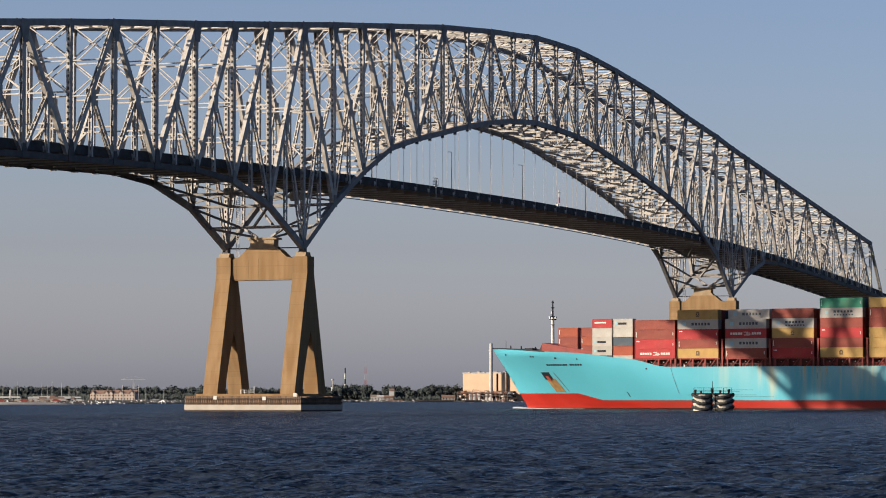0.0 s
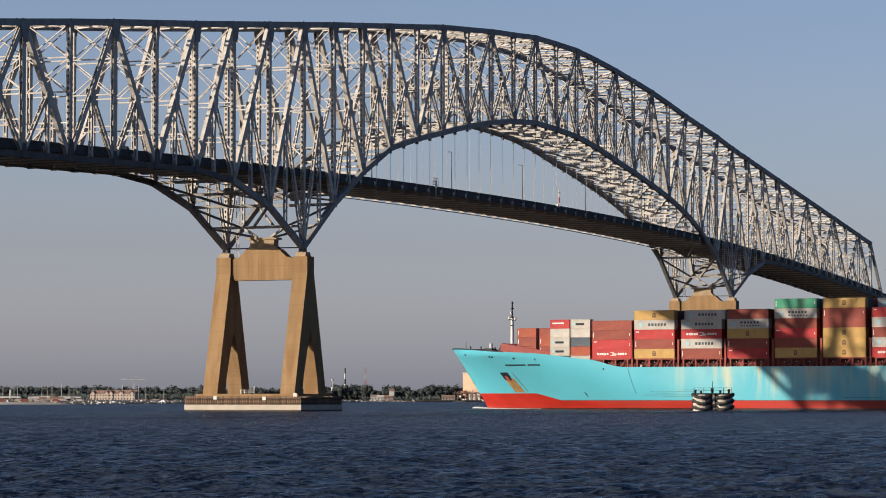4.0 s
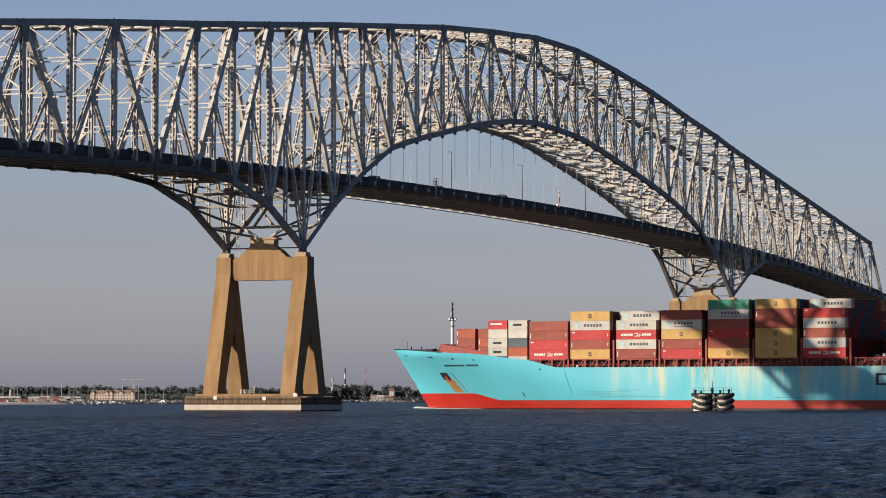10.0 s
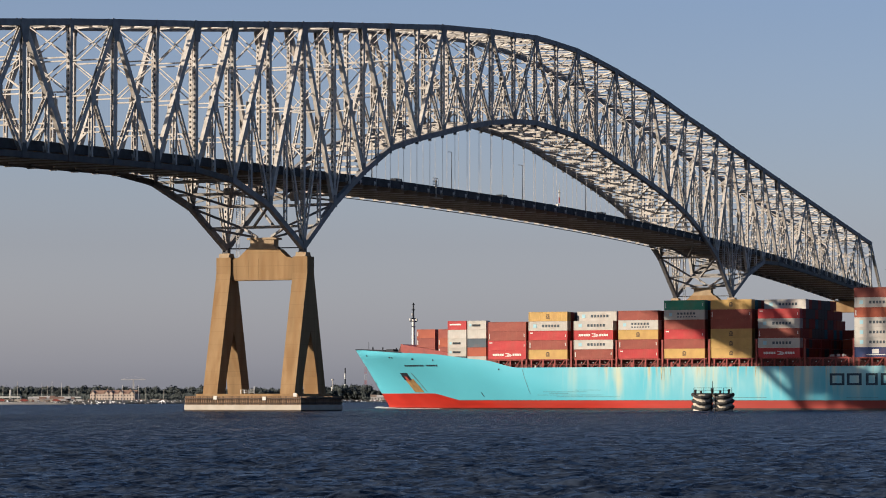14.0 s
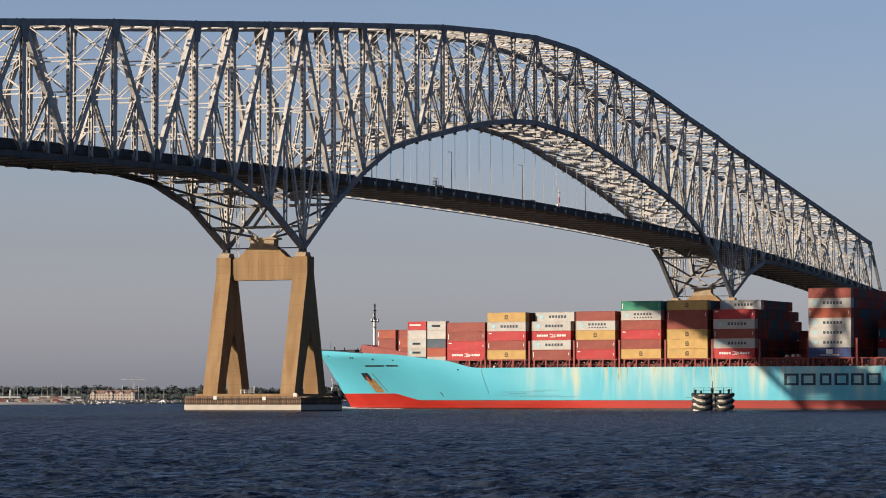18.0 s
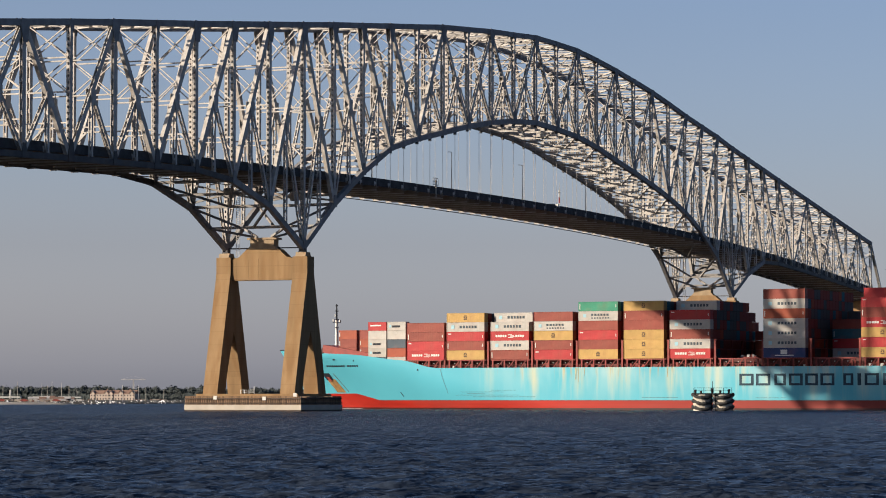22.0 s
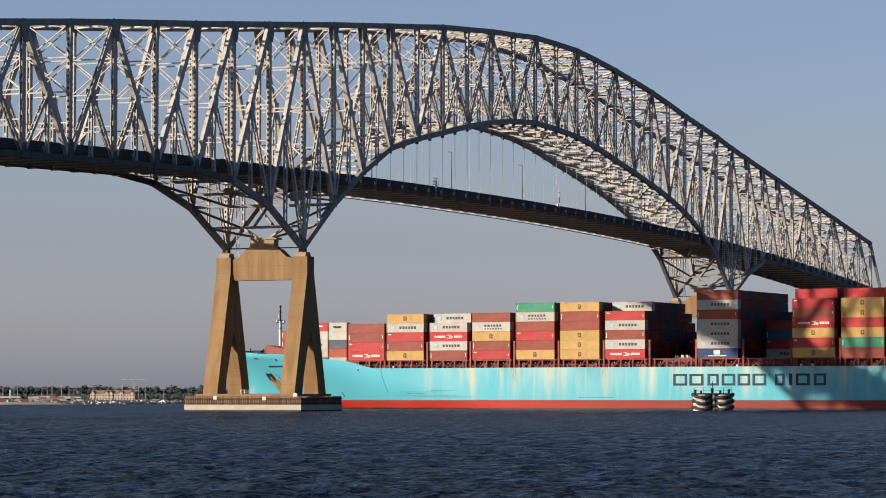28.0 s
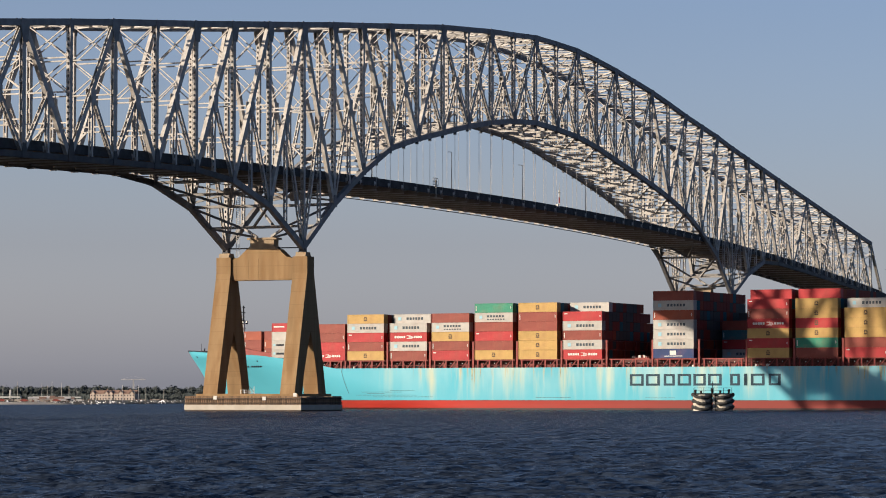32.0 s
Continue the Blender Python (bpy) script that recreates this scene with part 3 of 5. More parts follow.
# ---- piers ----
def pier(s0, name):
    """Two A-shaped concrete legs joined by a cross beam, on a slab with timber fenders."""
    p = thing(name, "tan concrete bridge pier with two splayed legs on a fendered base", "bridge pier", BR @ pose(s0, 0, 0), "bridge piers")
    base, top = 4.3, 38.6
    for y in (0.0, ACROSS):
        # side outline of an A: outer edges, then the pointed opening
        def edge(z):
            return 2.0 + 0.24 * max(0.0, 34.5 - z)
        apex = 20.0
        for f in (-1, 1):
            g = Geo()
            o = [(0, top), (f * edge(top), top), (f * edge(34.5), 34.5), (f * edge(base), base), (f * 4.7, base), (f * 3.9, 8.6), (f * 2.5, 13.0), (f * 1.0, 17.4), (0, apex)]
            g.prism(o, "y", y - 2.2, y + 1.8)
            part("leg_half", g, CONCRETE, p)
        part("bearing_block", Geo().prism([(-1.75, top), (1.75, top), (1.45, top + 0.5), (1.2, top + 1.1), (-1.2, top + 1.1), (-1.45, top + 0.5)], "y", y - 1.5, y + 1.3), CONCRETE_CAP, p)
        part("bearing_shoe", Geo().prism([(-0.9, top + 1.1), (0.9, top + 1.1), (0.4, top + 2.0), (-0.4, top + 2.0)], "y", y - 0.8, y + 0.8), STEEL_SHADE, p)
    g = Geo()
    a, b = 1.8, ACROSS - 2.2
    g.prism([(a, 32.8), (b, 32.8), (b, 38.2), (b - 2.0, 38.6), (b - 4.2, 40.6), (a + 4.2, 40.6), (a + 2.0, 38.6), (a, 38.2)], "x", -1.5, 1.5)
    part("cross_beam", g, CONCRETE, p)
    for y in (a + 0.6, S2 - 4.6, S2 - 1.6, S2 + 1.4, S2 + 4.2, b - 0.9):
        part("pilaster", Geo().box(-1.53, y - 0.45, 32.85, -1.5, y + 0.45, 38.0), CONCRETE, p)
    part("pedestal", Geo().prism([(S2 - 4.2, 40.6), (S2 + 4.2, 40.6), (S2 + 3.3, 41.5), (S2 + 3.3, 43.0), (S2 - 3.3, 43.0), (S2 - 3.3, 41.5)], "x", -1.35, 1.35), CONCRETE_CAP, p)
    part("pedestal_cap", Geo().box(-1.6, S2 - 4.1, 43.0, 1.6, S2 + 4.1, 43.5), CONCRETE_CAP, p)
    y0, y1, x = -5.4, ACROSS + 5.4, 12.3
    part("base_slab", Geo().box(-x, y0, 0.35, x, y1, 1.6), CONCRETE_PALE, p, "pale concrete base slab at the waterline")
    part("wet_footing", Geo().box(-x + 0.1, y0 + 0.1, -2.0, x - 0.1, y1 - 0.1, 0.35), WET_SHADE_TIMBER, p, "dark wet footing below the slab")
    part("base_cap", Geo().box(-x + 2.4, y0 + 2.0, 1.6, x - 2.4, y1 - 2.0, 4.3), CONCRETE, p)
    # added dark boards: they stand in for the shade between the slats
    part("fender_gap_shade", Geo().box(-x + 0.75, y0 + 0.7, 1.6, -x + 0.95, y1 - 0.7, 3.2).box(-x + 0.95, y0 + 0.7, 1.6, x - 0.75, y0 + 0.9, 3.2), WET_SHADE_TIMBER, p, "added dark boards standing in for shade behind the fender slats")
    for y, z in ((y0 + 1.6, 3.6), (y0 + 10.0, 2.7), (y0 + 23.5, 2.9)):
        part("sign", Geo().box(-x - 0.08, y - 0.45, z, -x - 0.02, y + 0.45, z + 0.9), WHITE, p, "small plain white sign")
    rails = Geo()
    for z in (4.7, 5.2):
        rails.box(-x + 2.6, 8.6, z, -x + 2.68, 12.4, z + 0.1)
    for y, h in ((8.6, 6.1), (10.0, 5.3), (11.2, 5.3), (12.3, 5.3)):
        rails.box(-x + 2.6, y, 4.3, -x + 2.7, y + 0.12, h)
    part("railing", rails, WHITE, p, "short white painted railing")
    slat = mesh_of("fender_slat", Geo().box(-0.13, -0.14, 0, 0.13, 0.14, 2.15), TIMBER)
    rail = Geo()
    for z in (1.9, 3.0):
        rail.box(-x, y0, z, x, y0 + 0.2, z + 0.25).box(-x, y1 - 0.2, z, x, y1, z + 0.25).box(-x, y0 + 0.2, z, -x + 0.2, y1 - 0.2, z + 0.25).box(x - 0.2, y0 + 0.2, z, x, y1 - 0.2, z + 0.25)
    part("fender_rail", rail, WET_SHADE_TIMBER, p)
    n = 64
    for i in range(n + 1):
        for f in (-1, 1):
            part("fender_slat", slat, TIMBER, p, m=pose(f * (x - 0.36), y0 + 0.3 + (y1 - y0 - 0.6) * i / n, 1.6, 0, 0, 90))
    for i in range(1, 46):
        for y in (y0 + 0.36, y1 - 0.36):
            part("fender_slat", slat, TIMBER, p, m=pose(-x + 2 * x * i / 46, y, 1.6))
    return p


pier(0.0, "bridge_pier")
pier(SPAN, "bridge_pier")

# ---- the container ship ----
HEAD = 27.0
BEAM = 21.4
SHIP0, SPEED = Vector((93.545, 822.36, 0)), 3.28976
FORE = Vector((-math.cos(radians(HEAD)), math.sin(radians(HEAD)), 0))
STARB = Vector((math.sin(radians(HEAD)), math.cos(radians(HEAD)), 0))


def ship_pose(t):
    c = SHIP0 + STARB * BEAM + FORE * SPEED * t
    return pose(c.x, c.y, 0, 0, 0, 180 - HEAD)


ship = thing("container_ship", "long pale blue container ship with red waterline and stacked cargo", "ship", ship_pose(0))


def smooth(e0, e1, v):
    t = min(1.0, max(0.0, (v - e0) / (e1 - e0)))
    return t * t * (3 - 2 * t)


def deck_z(a):
    """Height of the deck edge, a metres aft of the ship's origin."""
    return 12.0 + 2.3 * smooth(-34.5, -47, a) + 1.9 * smooth(-44, -66, a) + 1.6 * smooth(-62, -98, a)


def half_width(a, z):
    stem = -88.1 - max(0.0, z - 1.0) / 16.8 * 11.1
    f = max(0.0, min(1.0, z / 16.0))
    full = 8.0 - 62.0 * f
    t = (a - stem) / (full - stem)
    if t <= 0:
        return 0.0
    t = min(1.0, t)
    return BEAM * (1 - (1 - t) ** (2.1 + 0.35 * f)) ** (1.0 - 0.25 * f)


def hull_mesh(z_of, name, mat):
    """A hull strake between two height curves, both sides, with stern plate."""
    na, nz = 100, 14
    g = Geo()
    avals = [-99.3 + 119.3 * (i / 70) ** 1.4 for i in range(71)] + [20 + 225 * i / 29 for i in range(1, 30)]
    for sgn in (1, -1):
        vs = []
        for a in avals:
            lo, hi = z_of(a)
            for j in range(nz + 1):
                z = lo + (hi - lo) * j / nz
                aa = max(a, -88.1 - max(0.0, z - 1.0) / 16.8 * 11.1)
                vs.append((-aa, sgn * half_width(aa, z), z))
        fs = [((i * (nz + 1)) + j, ((i + 1) * (nz + 1)) + j, ((i + 1) * (nz + 1)) + j + 1, (i * (nz + 1)) + j + 1) for i in range(na - 1) for j in range(nz)]
        g.add(vs, fs)
    me = bpy.data.meshes.new(name)
    me.from_pydata(g.v, [], g.f)
    bm = bmesh.new()
    bm.from_mesh(me)
    bmesh.ops.remove_doubles(bm, verts=bm.verts, dist=0.004)
    bmesh.ops.dissolve_degenerate(bm, edges=bm.edges, dist=0.001)
    bmesh.ops.recalc_face_normals(bm, faces=bm.faces)
    for f in bm.faces:
        f.smooth = True
    bm.to_mesh(me)
    bm.free()
    me.materials.append(mat)
    return me


def boot_z(a):
    return 2.65 + 2.0 * min(1.0, max(0.0, (-57.5 - a) / 8.5))


part("hull", hull_mesh(lambda a: (boot_z(a), deck_z(a)), "hull", HULL), HULL, ship, "pale blue painted hull plating")
part("boot_top", hull_mesh(lambda a: (0.5, boot_z(a)), "boot_top", BOOT), BOOT, ship, "red painted band at the waterline")
# wet strip at the waterline, with reflection and shade painted into it
part("wet_shade_band", hull_mesh(lambda a: (-3.0, 0.5), "wet_shade_band", WET_SHADE_RED), WET_SHADE_RED, ship, "dark wet band with waterline shade in its colour")
g = Geo()
av = [-97.5 + 342 * i / 80 for i in range(81)]
g.add([(-a, s * max(0.05, half_width(a, deck_z(a) - 0.8) - 0.1), deck_z(a) - 0.8) for a in av for s in (-1, 1)], [(2 * i, 2 * i + 1, 2 * i + 3, 2 * i + 2) for i in range(80)])
part("main_deck", g, SHIP_RED, ship)

# ---- containers ----
PAINT = {
    "brown": (0.285, 0.060, 0.040), "red": (0.47, 0.032, 0.036), "yellow": (0.55, 0.35, 0.105), "grey": (0.53, 0.51, 0.465), "green": (0.04, 0.28, 0.17),
    "navy": (0.02, 0.045, 0.15), "orange": (0.38, 0.08, 0.035), "slate": (0.07, 0.10, 0.13), "white": (0.50, 0.48, 0.43), "teal": (0.04, 0.15, 0.18)}
BOX_MAT = {n: material(n + "_container_paint", c, 0.55, var=0.14, scale=0.4, stain=(0.2, 0.075, 0.045), stain_scale=0.3, stain_amount=0.2, island=0.06, gloss=0.18) for n, c in PAINT.items()}


def container_meshes(length, h, mat, colour):
    """Corrugated walls, roof, corner posts and rails."""
    w = 2.44
    body, fr = Geo(), Geo()
    n = int(length / 0.56)
    prof = []
    for i in range(n):
        x = 0.1 + (length - 0.2) * i / n
        d = (length - 0.2) / n
        prof += [(x, 0.05), (x + d * 0.3, 0.05), (x + d * 0.5, 0.056), (x + d * 0.8, 0.056)]
    prof.append((length - 0.1, 0.05))
    m = len(prof)
    for s in (1, -1):
        vs = [(-x, s * (w / 2 - y), z) for z in (0.12, h - 0.1) for x, y in prof]
        body.add(vs, [(i, i + 1, i + 1 + m, i + m) for i in range(m - 1)])
    body.box(-length + 0.06, -w / 2 + 0.06, h - 0.14, -0.06, w / 2 - 0.06, h - 0.05)
    for x in (-0.08, -length + 0.08):
        body.box(x - 0.02, -w / 2 + 0.08, 0.1, x + 0.02, w / 2 - 0.08, h - 0.1)
    for s in (1, -1):
        y0, y1 = sorted((s * w / 2, s * (w / 2 - 0.12)))
        fr.box(-length, y0, 0, 0, y1, 0.14).box(-length, y0, h - 0.12, 0, y1, h)
        for x in (0, -length + 0.16):
            fr.box(x - 0.16, y0, 0.14, x, y1, h - 0.12)
    for x in (0, -length + 0.12):
        fr.box(x - 0.12, -w / 2 + 0.12, 0, x, w / 2 - 0.12, 0.14).box(x - 0.12, -w / 2 + 0.12, h - 0.12, x, w / 2 - 0.12, h)
    return mesh_of("body", body, mat), mesh_of("frame", fr, mat)


made = {}
TIER, Z0 = 2.70, 14.4
cargo = []      # (thing, its pose in the ship's space)


def row_y(row):
    """Centre line of a row of containers, counted from the port side."""
    return BEAM - 0.35 - 1.22 - row * 2.5


SEAL = material("dark_brown_stencil", (0.14, 0.085, 0.04), 0.7, var=0.2)
STENCIL = material("slate_stencil_paint", (0.09, 0.115, 0.135), 0.7, var=0.25, scale=1.5, gloss=0.1)
LOGO_BLUE = material("pale_blue_logo", (0.35, 0.62, 0.72), 0.5, var=0.05)


def plates(*rects):
    """Thin painted plates on a box's port side: x from the forward end, z, width, height."""
    g = Geo()
    for x, z, w, h in rects:
        g.box(-x - w, 1.222, z, -x, 1.228, z + h)
    return g


def line_bars(x, z, widths, h, gap):
    out = []
    for w in widths:
        out.append((x, z, w, h))
        x += w + gap
    return out


MARKS = {
    "word": (("logo_square", plates((1.5, 0.85, 1.0, 1.0)), LOGO_BLUE), ("letter_bar", plates(*line_bars(4.2, 0.98, (0.7, 0.66, 0.55, 0.6, 0.58, 0.66), 0.74, 0.34)), STENCIL)),
    "two_lines": (("logo_square", plates((1.5, 0.95, 0.9, 0.9)), LOGO_BLUE), ("letter_bar", plates(*line_bars(3.9, 1.35, (0.7, 0.66, 0.55, 0.6, 0.58, 0.66), 0.6, 0.34), *line_bars(4.0, 0.55, (0.48,) * 7, 0.36, 0.36)), STENCIL)),
    "seal": (("logo_block", plates((5.5, 0.7, 1.05, 0.4), (5.5, 1.2, 0.4, 0.42), (6.15, 1.2, 0.4, 0.42), (5.6, 1.7, 0.85, 0.28)), SEAL),),
    "bars": (("letter_bar", plates(*line_bars(1.6, 1.0, (0.6, 0.6, 0.6, 0.6, 0.5), 0.6, 0.14), *line_bars(7.9, 1.0, (0.6, 0.6, 0.6, 0.5), 0.6, 0.14)), WHITE), ("logo_stripe", plates((5.6, 0.8, 1.7, 0.16), (6.2, 1.05, 1.5, 0.16), (5.6, 1.6, 1.2, 0.16), (6.3, 1.35, 1.2, 0.16)), WHITE)),
    "tile": (("logo_square", plates((5.0, 0.95, 1.9, 1.2)), WHITE), ("letter_bar", plates((3.4, 0.5, 5.4, 0.22)), WHITE)),
    "tick": (("code_bar", plates((0.35, 0.5, 0.22, 1.5), (11.5, 1.0, 0.2, 0.8)), WHITE),),
    "corner": (("code_bar", plates((0.5, 1.9, 0.95, 0.28), (11.5, 0.9, 0.2, 0.7)), WHITE),),
    "short": (("letter_bar", plates((1.6, 0.9, 2.6, 0.6)), BLACK), ("logo_square", plates((0.6, 0.9, 0.7, 0.7)), LOGO_BLUE)),
    "short_white": (("letter_bar", plates((0.7, 1.3, 3.6, 0.42)), WHITE),),
    "short_tick": (("code_bar", plates((0.25, 0.6, 0.22, 1.3)), WHITE),),
}
MARK_MESH = {}
for k, v in MARKS.items():
    MARK_MESH[k] = []
    for n, g, m in v:
        for i in range(0, len(g.v), 8):
            one = Geo()
            one.v, one.f = g.v[i:i + 8], [(0, 3, 2, 1), (4, 5, 6, 7), (0, 1, 5, 4), (1, 2, 6, 5), (2, 3, 7, 6), (3, 0, 4, 7)]
            MARK_MESH[k].append((n, mesh_of(n, one, m)))


def container(colour, a, row, z, length=12.19, h=2.66, label="", mark=""):
    """One steel box, its forward end a metres aft of the ship's origin."""
    key = (colour, length, h)
    if key not in made:
        made[key] = container_meshes(length, h, BOX_MAT[colour], colour)
    size = "short " if length < 7 else ""
    t = thing("shipping_container", label or f"{size}{colour} corrugated steel container stacked on a ship", "container", group="containers on the ship")
    part("body", made[key][0], None, t)
    part("frame", made[key][1], None, t)
    for n, me in MARK_MESH.get(mark, ()):
        part(n, me, None, t)
    cargo.append((t, pose(-a, row_y(row), z)))
    return t


# stacks along the port rail, forward to aft; colours from the bottom tier up, with the row of each box where it is set inboard
STACKS = [
    (-44.6, "red/bars red/corner brown/tick brown"),
    (-31.6, "yellow/seal brown/tick red/corner grey/word yellow/seal"),
    (-17.4, "brown/tick grey/word red/bars grey/word grey:1/word"),
    (-3.6, "red/corner brown/tick yellow/seal grey/two_lines brown"),
    (10.4, "yellow/seal brown red/corner brown grey/two_lines green/tick"),
    (24.4, "yellow/seal yellow/seal yellow/seal brown brown/tick yellow/seal"),
    (38.4, "red/bars grey/word brown/tick grey/word red/corner grey:2/word"),
    (66.3, "navy/tile grey/word grey/word grey/word orange/tick grey/word brown"),
    (94.5, "yellow/seal red/corner yellow/seal red/bars brown/tick red/corner red:1"),
    (108.6, "brown green/tick yellow/seal red/seal yellow/seal yellow/seal red:1"),
    (122.7, "red/corner brown yellow/seal yellow/seal yellow/seal grey:1/word"),
    (136.8, "brown red/corner grey/word yellow/seal red brown"),
]
for a, names in STACKS:
    for i, n in enumerate(names.split()):
        n, _, mark = n.partition("/")
        n, _, r = n.partition(":")
        container(n, a, int(r or 0), Z0 + i * TIER, mark=mark)
for a, row, z, names in ((-58.6, 0.8, 12.8, "slate white/short grey/short grey red/short_white"), (-52.2, 0.8, 12.8, "white/short orange slate grey grey/short"),
                         (-65.3, 3.6, 15.8, "brown/short_tick orange/short_tick brown"), (-72.4, 3.6, 15.8, "brown brown/short_tick orange/short_tick")):
    for i, n in enumerate(names.split()):
        n, _, mark = n.partition("/")
        container(n, a, row, z + i * 2.58, 6.06, 2.55, mark=mark)

for i, n in enumerate(("grey/word", "red/corner", "teal/tick", "brown")):
    n, _, mark = n.partition("/")
    container(n, 80.4, 6.7, Z0 + i * TIER, mark=mark)

MIXED = bpy.data.materials.new("shade_dark_container_mix")
MIXED.use_nodes = True
nt = MIXED.node_tree
geo_n, ramp = nt.nodes.new("ShaderNodeNewGeometry"), nt.nodes.new("ShaderNodeValToRGB")
ramp.color_ramp.interpolation = "CONSTANT"
# dark colours only: the shade between the stacks is put into the paint
mixed = ["brown", "slate", "brown", "slate", "brown", "slate", "orange", "slate", "brown", "teal", "slate", "brown"]
while len(ramp.color_ramp.elements) < len(mixed):
    ramp.color_ramp.elements.new(0.5)
for i, n in enumerate(mixed):
    ramp.color_ramp.elements[i].position = i / len(mixed)
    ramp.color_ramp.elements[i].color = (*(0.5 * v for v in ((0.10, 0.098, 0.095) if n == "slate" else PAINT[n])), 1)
nt.links.new(geo_n.outputs["Random Per Island"], ramp.inputs[0])
nt.links.new(ramp.outputs[0], nt.nodes["Principled BSDF"].inputs["Base Color"])
nt.nodes["Principled BSDF"].inputs["Roughness"].default_value = 0.75
nt.nodes["Principled BSDF"].inputs["Specular IOR Level"].default_value = 0.1


def inner_stack(a, tiers):
    """The rows behind the outer one: tiers lists the height of each row, inboard to starboard, -1 for none."""
    g = Geo()
    for r, n in enumerate(tiers):
        for i in range(n):
            g.box(-a - 12.19, row_y(r) - 1.2, Z0 + i * TIER, -a, row_y(r) + 1.2, Z0 + i * TIER + 2.6)
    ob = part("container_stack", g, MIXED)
    cargo.append((ob, Matrix.Identity(4)))
    return tagged(ob, "mixed rust-red grey and blue containers stacked across a ship", "container stack", "stacks across the deck", "stuff")


INNER = [(-44.6, [0] + [4] * 14), (-31.6, [0] + [5] * 15), (-17.4, [0, 4] + [5] * 14), (-3.6, [0] + [5] * 15), (10.4, [0] + [6] * 15), (24.4, [0] + [6] * 15),
         (38.4, [0, 5, 5] + [6] * 9 + [5, 5, 4]), (52.4, [0] * 12 + [3] * 4), (66.3, [0] + [7] * 15), (80.4, [0] * 8 + [4] * 4 + [5] * 4), (94.5, [0, 6] + [7] * 14), (108.6, [0, 6] + [7] * 14),
         (122.7, [0, 5] + [6] * 14), (136.8, [0] + [6] * 15), (150.9, [6] * 16)]
for a, tiers in INNER:
    inner_stack(a, tiers)

# hatch supports under the stacks and lashing bridges between them
rng = random.Random(17)
for i in range(15):
    a = -46.0 + 14.05 * i
    h = part("hatch_coaming", Geo().box(-a - 14.04, BEAM - 3.5, 11.2, -a, BEAM - 3.2, 14.3), COAMING, ship, "dark red hatch coaming")
    for x in (0.9, 4.6, 8.3, 12.0):
        part("stanchion", Geo().box(-a - x - 0.42, BEAM - 0.9, 11.2, -a - x, BEAM - 0.5, 14.05), SHIP_RED, h)
    part("stack_beam", Geo().box(-a - 13.0, BEAM - 1.0, 14.05, -a - 0.5, BEAM - 0.5, 14.35), SHIP_RED, h)
    part("deck_rail", Geo().box(-a - 13.6, BEAM - 0.3, 12.75, -a - 0.3, BEAM - 0.22, 12.83), SHIP_RED, h)
    for x in (2.0, 5.6, 9.4):
        part("brace", Geo().bar((-a - x, BEAM - 0.7, 11.4), (-a - x - 2.2, BEAM - 0.7, 14.0), 0.22, 0.22), SHIP_RED, h)
    for x in (2.9, 6.5, 10.2):
        part("deck_light", Geo().tube((-a - x, BEAM - 0.5, 13.3), (-a - x, BEAM - 0.35, 13.3), 0.14, 0.11, 8), WHITE, h, "small white deck light")
    for k in range(7):
        x, w, hh = rng.uniform(0.8, 12), rng.uniform(0.3, 1.3), rng.uniform(0.4, 1.5)
        part("deck_fitting", Geo().box(-a - x - w, BEAM - 2.6, 11.2, -a - x, BEAM - 2.0, 11.9 + hh), rng.choice((SHIP_RED, COAMING, BLACK, RUST_RED, WHITE) if hh < 0.9 else (SHIP_RED, COAMING)), h)
    x = -a - 13.6
    lash = part("lashing_bridge", Geo().box(x - 0.4, -BEAM + 0.6, 14.4, x + 0.4, BEAM - 0.6, 14.6), SHIP_RED, ship, "dark red lashing bridge between stacks")
    for y in (BEAM - 0.9, 8, 0, -8, -BEAM + 0.9):
        part("post", Geo().box(x - 0.25, y - 0.35, 11.2, x + 0.25, y + 0.35, 19.6), SHIP_RED, lash)
    for z in (16.9, 19.4):
        part("walkway", Geo().box(x - 0.4, -BEAM + 0.6, z, x + 0.4, BEAM - 0.6, z + 0.2), SHIP_RED, lash)

rng = random.Random(8)
store = part("deck_store", Geo().box(-62.4, 12.0, 11.2, -56.6, 15.0, 14.7), SHIP_RED, ship, "low deck store heaped with pale lashing gear")
for i in range(16):
    x, y, w = -62.2 + 5.2 * rng.random(), rng.uniform(12.1, 14.2), rng.uniform(0.3, 0.9)
    part("lashing_gear", Geo().box(x, y, 14.7, x + w, y + 0.7, 14.7 + rng.uniform(0.2, 0.9)), rng.choice((WHITE, RUST_RED, CONCRETE_PALE, COAMING)), store)

# forecastle: breakwater, mast and rail
g = Geo().prism([(60.0, 15.0), (77.0, 15.0), (77.0, 19.2), (60.0, 16.4)], "y", -15.0, 13.5)
wall = part("breakwater", g, SHIP_RED, ship, "red painted breakwater on the foredeck")
part("breakwater_brace", Geo().prism([(77.0, 15.6), (78.6, 15.6), (77.0, 19.0)], "y", -14.0, 13.3), COAMING, wall, "dark braced forward face")
g = Geo().tube((79.8, 0, 15.5), (79.8, 0, 27.0), 0.55, 0.45, 12)
mast = part("foremast", g, WHITE, ship, "white foremast with dark top")
g = Geo().tube((79.8, 0, 27.0), (79.8, 0, 31.8), 0.3, 0.2, 8)
for z, r in ((24.6, 0.9), (27.0, 1.2), (29.6, 0.8), (31.2, 0.5)):
    g.box(79.6, -r, z, 80.0, r, z + 0.25)
part("mast_top", g, BLACK, mast)
